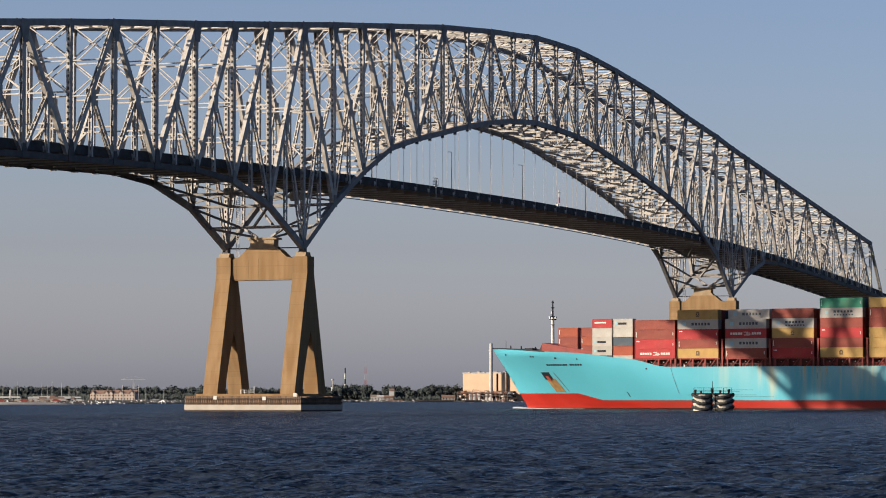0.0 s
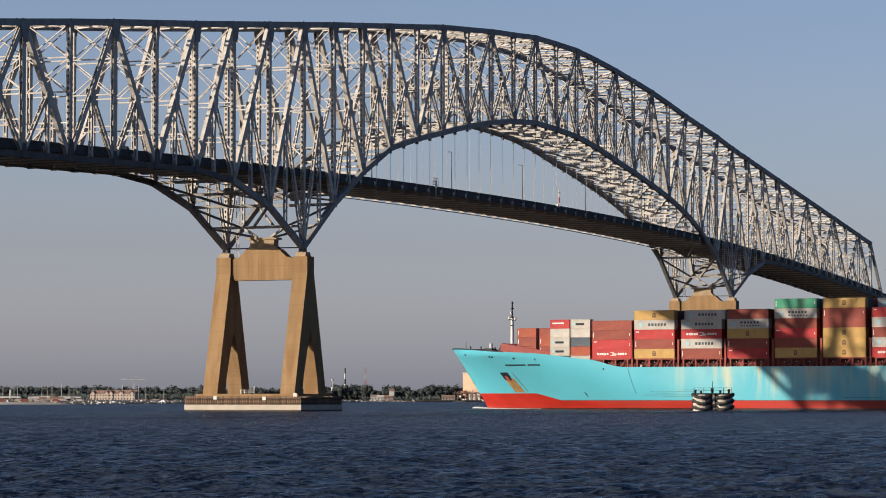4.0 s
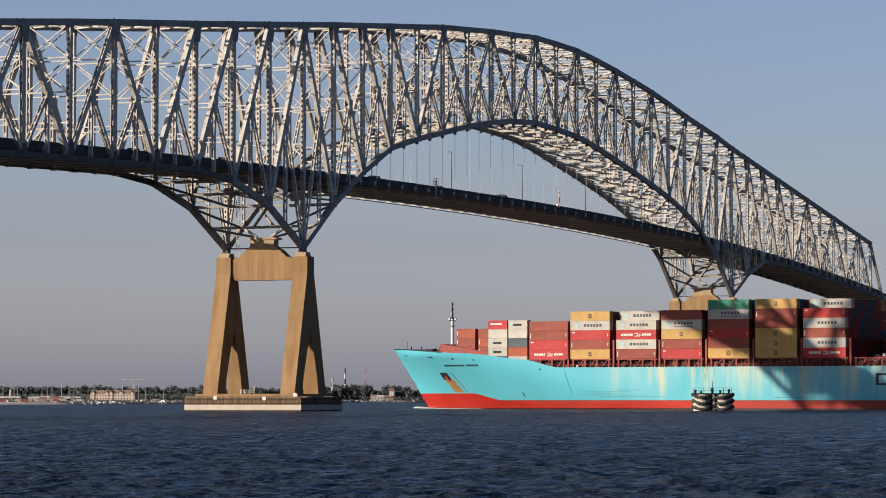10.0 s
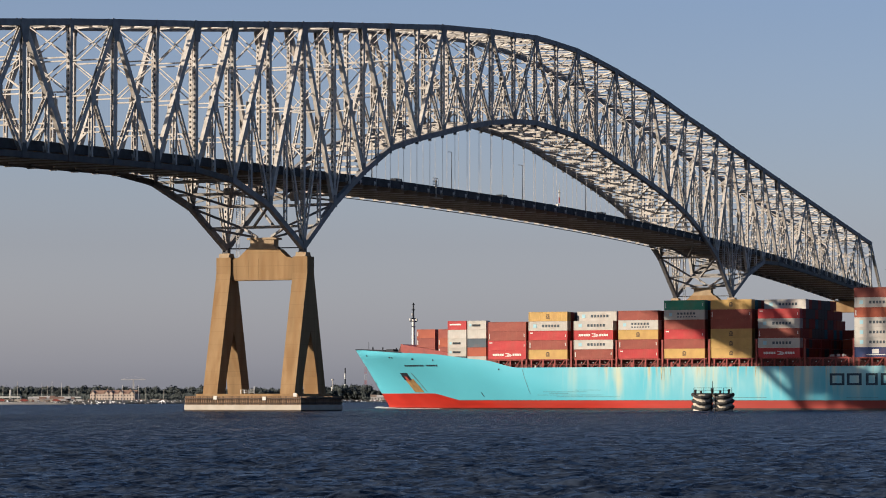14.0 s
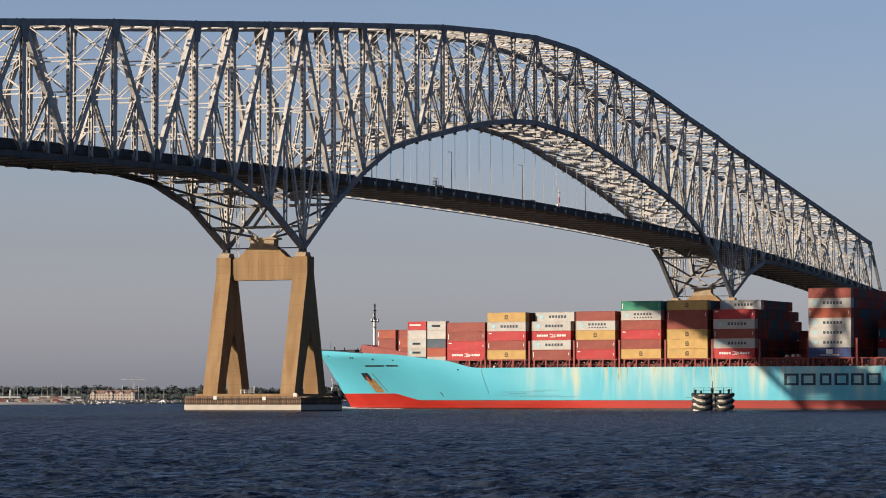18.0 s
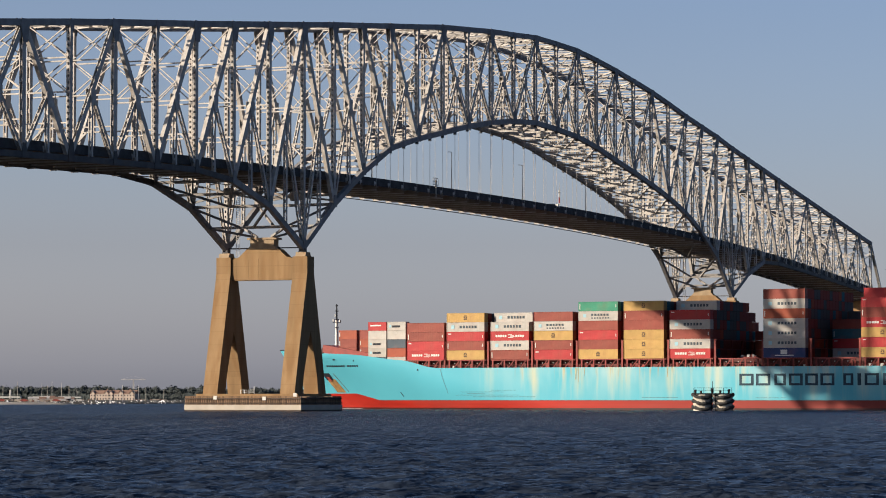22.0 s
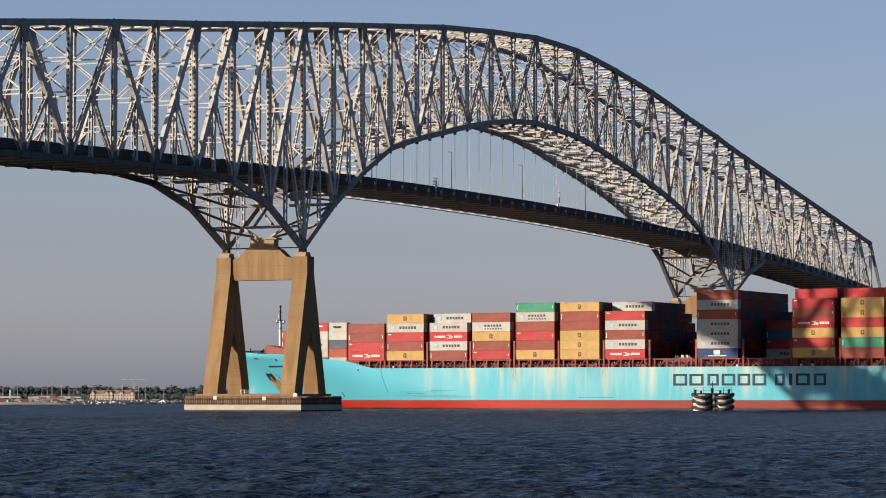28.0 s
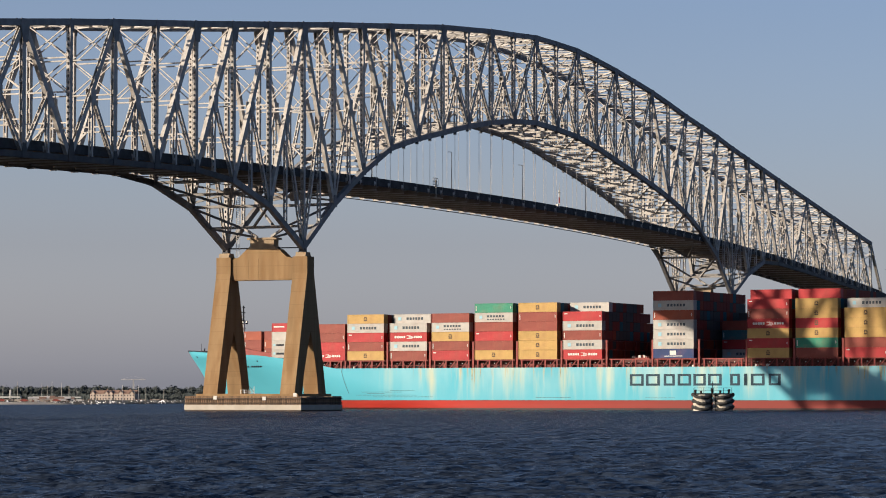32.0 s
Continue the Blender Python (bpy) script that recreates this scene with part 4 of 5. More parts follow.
part("radar_bar", Geo().box(79.7, -2.4, 26.2, 79.9, 2.4, 26.45), BLACK, mast)
for y, z, r in ((-2.1, 26.45, 0.34), (1.9, 26.45, 0.3), (0.7, 28.0, 0.22)):
    part("radar", Geo().tube((79.8, y, z), (79.8, y, z + 0.7), r, r, 10), WHITE, mast, "small white radar drum")


def hull_patch(a0, a1, z0, z1, lean=0.0, na=6, nz=6, off=0.04, taper=0.0):
    """A thin painted patch that lies on the port side plating; lean shifts its foot aft."""
    g = Geo()
    vs = []
    for i in range(nz + 1):
        z = z0 + (z1 - z0) * i / nz
        sh = lean * (1 - i / nz)
        w = 1 - taper * (1 - i / nz)
        for j in range(na + 1):
            m, h = (a0 + a1) / 2, (a1 - a0) / 2 * w
            a = m + h * (2 * j / na - 1) + sh
            vs.append((-a, half_width(a, z) + off, z))
    n = na + 1
    g.add(vs, [(i * n + j, i * n + j + 1, (i + 1) * n + j + 1, (i + 1) * n + j) for i in range(nz) for j in range(na)])
    return g


SCUFF = material("dark_scuff", (0.10, 0.20, 0.22), 0.8, var=0.4, scale=1.2)
RUST_WASH = material("rust_streak", (0.33, 0.20, 0.07), 0.8, var=0.35, scale=0.8, stain=(0.13, 0.075, 0.03), stain_scale=0.7, stain_amount=0.5, stretch=(1, 1, 0.25))
RUST_FAINT = material("faint_rust_run", (0.46, 0.47, 0.30), 0.8, var=0.3, scale=0.9, stain=(0.34, 0.22, 0.08), stain_scale=0.5, stain_amount=0.7)
# anchor pocket with its rust streak, fairleads, name and scuffs on the bow
pocket = part("anchor_pocket", hull_patch(-77.8, -74.6, 8.6, 10.7, 0.9, off=0.05), BLACK, ship, "dark recessed anchor pocket")
part("anchor", hull_patch(-76.4, -75.2, 8.3, 9.6, 0.8, off=0.3), RUST_RED, pocket)
part("rust_streak", hull_patch(-76.8, -73.0, 4.95, 8.9, 2.6, off=0.045), RUST_WASH, ship, "rust streak below the anchor")
part("scuff_line", hull_patch(-73.0, -72.6, 5.2, 10.6, 3.6, off=0.045), SCUFF, ship)
for a, w in ((-90.5, 0.6), (-79.6, 0.6), (-78.6, 0.6), (-70.6, 0.8), (-63.0, 0.4), (-41.2, 0.5)):
    part("fairlead", hull_patch(a, a + w, deck_z(a) - 2.0, deck_z(a) - 1.55, off=0.05), BLACK, ship)
x = -74.3
for w in (0.9, 0.7, 0.8, 1.1, 0.8, 0.9, 0.7, 0.4, 0.9, 0.8, -0.8, 1.1, 0.9, 0.9, 0.9, 0.9):
    if w > 0:
        part("letter_bar", hull_patch(x, x + w * 0.72, 12.5, 13.0, na=1, nz=1, off=0.06), BLACK, ship)
    x += abs(w) * 0.72 + 0.2
part("hull_groove", hull_patch(-33.6, -33.45, 4.6, 11.7, 2.1, off=0.045), SCUFF, ship)
part("bow_scar", hull_patch(-48.6, -48.25, 3.7, 5.0, 0.7, off=0.05), BLACK, ship)
for a0, a1, z0 in ((128.2, 128.8, 8.4), (132.6, 133.6, 8.0), (133.9, 134.2, 9.0), (126.6, 126.9, 9.5), (9.4, 10.0, 8.4), (10.3, 10.6, 7.8), (12.2, 12.5, 9.6), (37.6, 38.0, 9.2)):
    part("rust_streak", hull_patch(a0, a1, z0, deck_z(a0) - 0.1 if a0 > 0 else 5.6, taper=0.75, off=0.045), RUST_FAINT, ship, "rust streak below the deck edge")
for i, (a0, a1, z) in enumerate(((-27, -13, 5.0), (-29, -8, 4.1), (-23, -3, 3.6), (-17, -9, 5.5), (-25, -19, 4.6), (30, 41, 3.4), (64, 73, 3.3))):
    part("scuff_line", hull_patch(a0, a1, z, z + 0.1, na=16, nz=1, off=0.045), SCUFF, ship)
part("paint_seam", hull_patch(-57.0, 240.0, 2.6, 2.76, na=80, nz=1, off=0.045), SCUFF, ship, "dark scuffed seam above the red band")
# the line's name amidships as plain dark bars
for x0, x1 in ((1115, 1140), (1144, 1169), (1176, 1196), (1201, 1225), (1229, 1251), (1255, 1279), (1294, 1311), (1318, 1324), (1330, 1354), (1361, 1382)):
    a0, a1 = 59.3 + (x0 - 1115) * 0.1687, 59.3 + (x1 - 1115) * 0.1687
    w = 0.78
    for b0, b1, z0, z1 in ((a0, a0 + w, 6.75, 10.0), (a1 - w, a1, 6.75, 10.0), (a0 + w, a1 - w, 6.75, 7.35), (a0 + w, a1 - w, 9.4, 10.0)):
        if b1 - b0 > 0.3:
            part("letter_bar", hull_patch(b0, b1, z0, z1, na=1, nz=1, off=0.05), LETTER, ship, "plain dark bar of painted lettering")
# deck edge rail, bow roller and bow wave
g = Geo()
pts = [-98.9 + i * 1.2 for i in range(22)]
for a0, a1 in zip(pts, pts[1:]):
    for sg in (1, -1):
        g.bar((-a0, sg * half_width(a0, deck_z(a0)), deck_z(a0) + 0.05), (-a1, sg * half_width(a1, deck_z(a1)), deck_z(a1) + 0.05), 0.3, 0.3)
part("bulwark_cap", g, BLACK, ship)
for a in (-92, -88.6, -84):
    part("bollard", Geo().tube((-a, 3.0, deck_z(a)), (-a, 3.0, deck_z(a) + 1.0), 0.22, 0.2, 8), BLACK, ship)
part("jack_staff", Geo().tube((95.0, 0, 17.6), (95.0, 0, 20.2), 0.07, 0.05, 6), BLACK, ship)
part("winch", Geo().box(84.5, 1.0, 16.5, 87.0, 4.0, 17.9), BLACK, ship)
FOAM = material("white_foam", (0.62, 0.66, 0.68), 0.9, var=0.4, scale=1.5)
rng = random.Random(21)
g = Geo()
for i in range(150):
    a = -91.5 + rng.random() ** 1.9 * 27
    yy = half_width(max(a, -88.8), 0.6) + rng.uniform(0.0, 1.6) * (0.35 + (a + 91.5) * 0.05)
    k = max(0.15, 1 - (a + 91.5) / 27)
    r, long = rng.uniform(0.03, 0.1) * (0.5 + k), rng.uniform(0.5, 1.3) * (0.4 + k)
    z = 0.2 + rng.uniform(0, 0.45) * max(0, 1 - (a + 91.5) / 9)
    for sg in (1, -1):
        g.add([(-a - long, sg * yy, z), (-a, sg * yy - r * 1.5, z - 0.04), (-a + long, sg * yy, z), (-a, sg * yy + r * 1.5, z - 0.04), (-a + 0.2 * long, sg * yy, z + r)], [(0, 1, 4), (1, 2, 4), (2, 3, 4), (3, 0, 4), (3, 2, 1, 0)])
part("bow_wave", g, FOAM, ship, "white foam at the bow")

# ---- mooring dolphin ----
dolphin = thing("mooring_dolphin", "round mooring dolphin wrapped in black rubber tyre bands", "dolphin", pose(68.6, 762.0, 0))
part("core", Geo().tube((-2.6, 0, -3), (-2.6, 0, 4.2), 2.4, 2.4, 20).tube((2.6, 0, -3), (2.6, 0, 4.2), 2.4, 2.4, 20), CONCRETE_PALE, dolphin)
for x in (-2.6, 2.6):
    for z in (0.7, 2.2, 3.7):
        # one closed, sagging ring of old tyres
        vs = []
        n, m = 28, 8
        for i in range(n):
            t = 2 * math.pi * i / n
            zz = z + 0.4 * math.cos(2 * t + (0.5 if x > 0 else 0.0)) + 0.08 * math.sin(5 * t + z)
            fat = 0.44 + 0.07 * math.sin(9 * t + 2 * z + x)
            for j in range(m):
                b = 2 * math.pi * j / m
                r = 2.5 + fat * 0.9 * math.cos(b)
                vs.append((x + r * math.cos(t), r * math.sin(t), zz + fat * math.sin(b)))
        g = Geo().add(vs, [(i * m + j, (i + 1) % n * m + j, (i + 1) % n * m + (j + 1) % m, i * m + (j + 1) % m) for i in range(n) for j in range(m)])
        part("rubber_band", g, DARK, dolphin)
part("centre_fender", Geo().box(-0.22, -2.0, -1.0, 0.22, -1.3, 4.2), CONCRETE_PALE, dolphin, "pale fender post between the two drums")
for x, h in ((-4.6, 0.9), (-3.2, 0.6), (-0.4, 1.3), (1.7, 0.7), (3.9, 1.0)):
    part("bollard", Geo().tube((x, -1.7, 4.5), (x, -1.7, 4.5 + h), 0.28, 0.34, 10), DARK, dolphin)
part("light_mast", Geo().tube((-0.2, -1.2, 4.5), (-0.2, -1.2, 7.6), 0.09, 0.06, 8), BLACK, dolphin)
g = Geo().box(-5.0, -2.2, 4.2, 5.0, 2.2, 4.5)
part("platform", g, DARK, dolphin)
g = Geo()
for x in (-5, -2.5, 0, 2.5, 4.6):
    g.box(x - 0.06, -2.2, 4.5, x + 0.06, -2.1, 5.9)
g.box(-5, -2.18, 5.2, 4.6, -2.1, 5.28).box(-5, -2.18, 5.8, 4.6, -2.1, 5.88)
part("railing", g, BLACK, dolphin)


# ---- far shore ----
def land(name, pts, depth, mat, label):
    """A low bank: a shore line and the ground behind it."""
    g = Geo()
    n = len(pts)
    vs = []
    for x, y, h in pts:
        for d, z in ((0, -0.5), (3, 0.25), (30, h), (depth, h + 1.0), (depth + 1, -0.5)):
            k = (y + d) / y
            vs.append((x * k, y + d, z))
    fs = [(5 * i + j, 5 * i + 5 + j, 5 * i + 6 + j, 5 * i + 1 + j) for i in range(n - 1) for j in range(4)]
    return tagged(part(name, g.add(vs, fs), mat), label, "shore", kind="structure")


land("ground", [(-420, 1750, 1.2), (-230, 1560, 1.3), (-190, 1650, 1.5), (-150, 2150, 1.5), (-95, 2300, 1.2), (-70, 2700, 1.2), (0, 2750, 1.4), (150, 2750, 1.4), (420, 2800, 1.5)], 900, GRASS, "low green shore with a narrow sandy edge")


def woods():
    """A belt of far trees: trunks and crowns made of many small leaf clumps."""
    rng = random.Random(5)
    leaf, bark = Geo(), Geo()
    spots = []
    for i in range(420):
        x = rng.uniform(-470, -90)
        spots.append((x, rng.uniform(2420, 2600), rng.uniform(10.5, 14.5) * (0.9 if x > -190 else 1)))
    for i in range(60):
        spots.append((rng.uniform(-112, -70), rng.uniform(2790, 2950), rng.uniform(11, 18)))
    for x0, x1, n, h0, h1 in ((-70, -44, 16, 9, 12), (-52, -36, 14, 12, 17.5), (-36, -14, 22, 10, 13), (-28, 24, 26, 10, 15), (-14, 20, 26, 13, 18.5), (60, 330, 120, 10, 18), (330, 520, 80, 10, 18)):
        for i in range(n):
            spots.append((rng.uniform(x0, x1), rng.uniform(2800, 2930), rng.uniform(h0, h1)))
    for x, y, h in spots:
        r = h * rng.uniform(0.34, 0.52)
        bark.tube((x, y, 0.5), (x, y, h * 0.6), 0.35, 0.15, 5)
        lobes = [(rng.uniform(-0.8, 0.8) * r, rng.uniform(-0.6, 0.6) * r, rng.uniform(0.3, 0.8) * h, rng.uniform(0.3, 0.55) * r) for _ in range(9)]
        for lx, ly, lz, lr in lobes:
            vs = [(x + lx + lr * 0.78 * math.sin(v) * math.cos(u), y + ly + lr * 0.78 * math.sin(v) * math.sin(u), min(h, lz + lr * 0.74 * math.cos(v))) for v in (0.3, 1.1, 1.9, 2.8) for u in (0, 1.05, 2.1, 3.14, 4.2, 5.24)]
            leaf.add(vs, [(6 * q + i, 6 * q + (i + 1) % 6, 6 * q + 6 + (i + 1) % 6, 6 * q + 6 + i) for q in range(3) for i in range(6)] + [(5, 4, 3, 2, 1, 0)])
        for j in range(190):
            lx, ly, lz, lr = lobes[j % 9]
            e = Vector((rng.gauss(0, 1), rng.gauss(0, 1), rng.gauss(0, 1))).normalized()
            c = Vector((x + lx, y + ly, lz)) + e * lr * rng.uniform(0.68, 1.3)
            c.z = max(1.2, min(c.z, h))
            d = rng.uniform(0.28, 0.72)
            f = (e * 0.6 + Vector((rng.gauss(0, 0.6), rng.gauss(0, 0.6), rng.gauss(0, 0.6)))).normalized()
            o = f.orthogonal().normalized() * d
            p = f.cross(o)
            leaf.add([c - o - p * 0.6, c + o - p, c + o * 0.7 + p, c - o + p * 0.8], [(0, 1, 2, 3)])
    for i in range(5200):
        left = i % 5 < 3
        x, y = (rng.uniform(-470, -95), rng.uniform(2400, 2430)) if left else (rng.choice((rng.uniform(-75, 20), rng.uniform(60, 420))), rng.uniform(2790, 2810))
        c = Vector((x, y, rng.uniform(0.8, 6.5 if left else 4.5)))
        f = Vector((rng.gauss(-0.6, 0.4), rng.gauss(-1, 0.4), rng.gauss(0.5, 0.4))).normalized()
        o = f.orthogonal().normalized() * rng.uniform(0.6, 1.3)
        p = f.cross(o)
        leaf.add([c - o - p * 0.6, c + o - p, c + o * 0.7 + p, c - o + p * 0.8], [(0, 1, 2, 3)])
    me = bpy.data.meshes.new("woodland")
    me.from_pydata(leaf.v, [], leaf.f)
    me.materials.append(FOLIAGE)
    w = part("woodland", me, FOLIAGE)
    tagged(w, "belt of dark green leafy trees along the far shore", "trees", kind="stuff")
    part("trunks", bark, BARK, w)


woods()

# cream with a little pink put in for distance haze
CREAM = material("cream_render", (0.50, 0.41, 0.345), 0.85, var=0.1, scale=0.2)
TILES = material("red_brown_roof", (0.27, 0.165, 0.12), 0.85, var=0.2, scale=0.5)
TAN = material("tan_cladding", (0.68, 0.475, 0.315), 0.8, var=0.08, scale=0.1)
RUST = material("rusty_steel", (0.22, 0.11, 0.08), 0.8, var=0.4, scale=0.3)
GLASS = material("dark_window_glass", (0.03, 0.035, 0.045), 0.15, var=0.1)
PALE = material("pale_grey_paint", (0.60, 0.58, 0.55), 0.7, var=0.12, scale=0.3)
SIGNAL = material("red_signal_paint", (0.5, 0.06, 0.04), 0.6, var=0.1)


def at(px, d):
    """Across position of a far thing: px hundredths of a degree from the view's middle, d metres away."""
    return math.tan(radians(px / 100.0)) * d


def gabled_house(x, y, w, depth, wall_h, roof_h, gables, z=1.6):
    """A long cream apartment block with a red-brown roof, small cross gables and rows of windows."""
    t = thing("apartment_house", "long cream rendered apartment house with red-brown gabled roof", "house", pose(x, y, z, 0, 0, -20), "houses on the far shore")
    part("wall", Geo().box(-w / 2, 0, 0, w / 2, depth, wall_h), CREAM, t)
    r = Geo().prism([(-0.4, wall_h), (depth / 2, wall_h + roof_h), (depth + 0.4, wall_h)], "x", -w / 2 - 0.3, w / 2 + 0.3)
    part("roof", r, TILES, t)
    for gx in gables:
        part("gable", Geo().prism([(gx - 1.9, 0), (gx + 1.9, 0), (gx + 1.9, wall_h), (gx, wall_h + roof_h * 0.9), (gx - 1.9, wall_h)], "y", -0.4, depth / 2), CREAM, t)
        part("gable_roof", Geo().bar((gx - 2.1, -0.6, wall_h - 0.1), (gx, -0.6, wall_h + roof_h * 0.95), 0.5, 0.25).bar((gx + 2.1, -0.6, wall_h - 0.1), (gx, -0.6, wall_h + roof_h * 0.95), 0.5, 0.25), TILES, t)
    part("chimney", Geo().box(w * 0.2, depth / 2 - 0.4, wall_h + roof_h - 0.6, w * 0.2 + 0.8, depth / 2 + 0.4, wall_h + roof_h + 0.9), TILES, t)
    for fl in range(int(wall_h / 2.5)):
        n = max(3, int(w / 2.4))
        for i in range(n):
            wx = -w / 2 + (i + 0.5) * w / n
            wy = -0.47 if any(abs(wx - gx) < 2.3 for gx in gables) else -0.06
            part("window", Geo().box(wx - 0.45, wy, 0.8 + 2.5 * fl, wx + 0.45, wy + 0.06, 2.0 + 2.5 * fl), GLASS, t)
    return t


gabled_house(at(-652, 2250), 2250, 17, 9, 5.2, 2.6, (-6.3, 5.0))
gabled_house(at(-610, 2250), 2244, 22, 9, 5.2, 2.8, (-9.0, -1.0, 8.2))

# broken stone along the water's edge
STONE = bpy.data.materials.new("shore_stone")
STONE.use_nodes = True
nt = STONE.node_tree
geo_n, ramp = nt.nodes.new("ShaderNodeNewGeometry"), nt.nodes.new("ShaderNodeValToRGB")
for e, (at_v, c) in zip((ramp.color_ramp.elements[0], ramp.color_ramp.elements[1], ramp.color_ramp.elements.new(0.7)), ((0.0, 0.015), (1.0, 0.10), (0.75, 0.03))):
    e.position, e.color = at_v, (c * 1.08, c, c * 0.9, 1)
nt.links.new(geo_n.outputs["Random Per Island"], ramp.inputs[0])
nt.links.new(ramp.outputs[0], nt.nodes["Principled BSDF"].inputs["Base Color"])
nt.nodes["Principled BSDF"].inputs["Roughness"].default_value = 0.9


def shore_stones():
    rng = random.Random(31)
    line = [(-420, 1750), (-230, 1560), (-190, 1650), (-150, 2150), (-95, 2300), (-70, 2700), (0, 2750), (150, 2750)]
    g = Geo()
    for i in range(2600):
        j = min(6, int(7 * rng.random() ** 1.4))
        f = rng.random()
        x, y = (line[j][n] + (line[j + 1][n] - line[j][n]) * f for n in (0, 1))
        d = rng.uniform(1, 34)
        x, y, z = x * (y + d) / y, y + d, 0.1 + d * 0.05
        r, h = rng.uniform(0.25, 0.9), rng.uniform(0.2, 0.7)
        g.add([(x - r, y - r * 0.6, z - 0.3), (x + r * 0.9, y - r * 0.7, z - 0.3), (x + r, y + r * 0.6, z - 0.3), (x - r * 0.8, y + r * 0.7, z - 0.3), (x - r * 0.3, y, z + h), (x + r * 0.5, y - r * 0.1, z + h * 0.8)],
              [(0, 1, 5, 4), (1, 2, 5), (2, 3, 4, 5), (3, 0, 4), (3, 2, 1, 0)])
    tagged(part("shore_stones", g, STONE), "dark and pale broken stone along the far shore", "stones", kind="stuff")


shore_stones()

# small sheds, boats and cars along the left beach
rng = random.Random(11)
for i in range(11):
    px = rng.uniform(-840, -700)
    d = rng.uniform(1640, 2000) if px < -700 else rng.uniform(2180, 2240)
    w, h = rng.uniform(3, 8), rng.uniform(1.6, 2.6)
    t = thing("shed", "low pale shed near the far beach", "shed", pose(at(px, d), d, 1.2), "sheds on the far shore")
    part("wall", Geo().box(-w / 2, 0, 0, w / 2, 4, h), PALE, t)
    part("roof", Geo().prism([(-0.3, h), (2, h + 1.1), (4.3, h)], "x", -w / 2 - 0.2, w / 2 + 0.2), rng.choice((TILES, PALE, WHITE, STEEL_LOW, PALE)), t)
for i in range(14):
    px = rng.uniform(-842, -690)
    d = rng.uniform(1590, 1680)
    t = thing("parked_car", "small parked car on the far beach road", "car", pose(at(px, d), d, 1.5), "parked cars on the far shore")
    part("body", Geo().prism([(-2.1, 0.3), (2.1, 0.3), (2.1, 0.85), (1.2, 0.95), (0.6, 1.45), (-1.2, 1.45), (-1.8, 0.9), (-2.1, 0.85)], "y", -0.85, 0.85), rng.choice((WHITE, PALE, BLACK, RUST_RED)), t)
    for x in (-1.3, 1.3):
        part("wheel", Geo().tube((x, -0.9, 0.3), (x, 0.9, 0.3), 0.32, 0.32, 10), DARK, t)
for i in range(84):
    px = rng.uniform(-842, -520) if i > 26 else rng.uniform(-842, -700)
    d = rng.uniform(1590, 1660) if px < -715 else rng.uniform(2165, 2235)
    w, h = rng.uniform(0.8, 3.0), rng.uniform(0.6, 1.5)
    t = thing("beach_crate", "small pale crate or stone on the far beach", "crate", pose(at(px, d), d, 1.5 if px < -715 else 1.4), "clutter on the far beach")
    part("body", Geo().box(-w / 2, 0, 0, w / 2, 1.5, h), rng.choice((PALE, SAND, RUST, CREAM, RUST, STEEL_LOW)), t)
    part("lid", Geo().box(-w / 2 - 0.1, -0.1, h, w / 2 + 0.1, 1.6, h + 0.12), rng.choice((PALE, STEEL_LOW)), t)
for px, d, w in ((-834, 1880, 9.0), (-812, 1880, 7.0), (-768, 1890, 8.5), (-716, 2140, 6.0), (-700, 2140, 9.0)):
    t = thing("beach_tent", "low white awning behind the far beach", "awning", pose(at(px, d), d, 1.3), "awnings on the far shore")
    part("canopy", Geo().prism([(-w / 2, 2.3), (w / 2, 2.3), (w / 2 - 0.5, 3.3), (-w / 2 + 0.5, 3.3)], "y", 0, 5), WHITE, t)
    for x in (-w / 2 + 0.2, w / 2 - 0.2):
        part("post", Geo().box(x - 0.1, 0.1, 0, x + 0.1, 0.3, 2.3), PALE, t)
for px, d, w in ((-727, 1700, 8.0), (-795, 1690, 6.0), (-690, 2100, 9.0)):
    t = thing("motor_boat", "small white motor boat near the far beach", "boat", pose(at(px, d), d - 6, 0.4), "boats at the far shore")
    part("hull", Geo().prism([(-w / 2, 0), (w / 2 - 1.2, 0), (w / 2, 1.1), (-w / 2, 1.0)], "y", -1.2, 1.2), WHITE, t)
    part("cabin", Geo().box(-w * 0.2, -0.9, 1.0, w * 0.15, 0.9, 2.3), WHITE, t)
part_beach = Geo()
vs = []
for i in range(41):
    px = -900 + 215 * i / 40
    th = px / 100
    d = 1553 + (49.5 * (th + 8.387) if th > -8.387 else 33 * (-8.387 - th))
    e = min(1.0, max(0.05, (-690 - px) / 70))
    wd = (22 + 2 * math.sin(i * 0.5)) * e
    vs += [(at(px, d - 4), d - 4, -0.2), (at(px, d + 2), d + 2, 0.5 * e), (at(px, d + wd), d + wd, 1.35 * e), (at(px, d + wd + 8), d + wd + 8, 1.2 * e)]
part_beach.add(vs, [(4 * i + j, 4 * i + 4 + j, 4 * i + 5 + j, 4 * i + 1 + j) for i in range(40) for j in range(3)])
tagged(part("beach", part_beach, SAND), "pale sandy beach on the far shore", "beach", kind="structure")


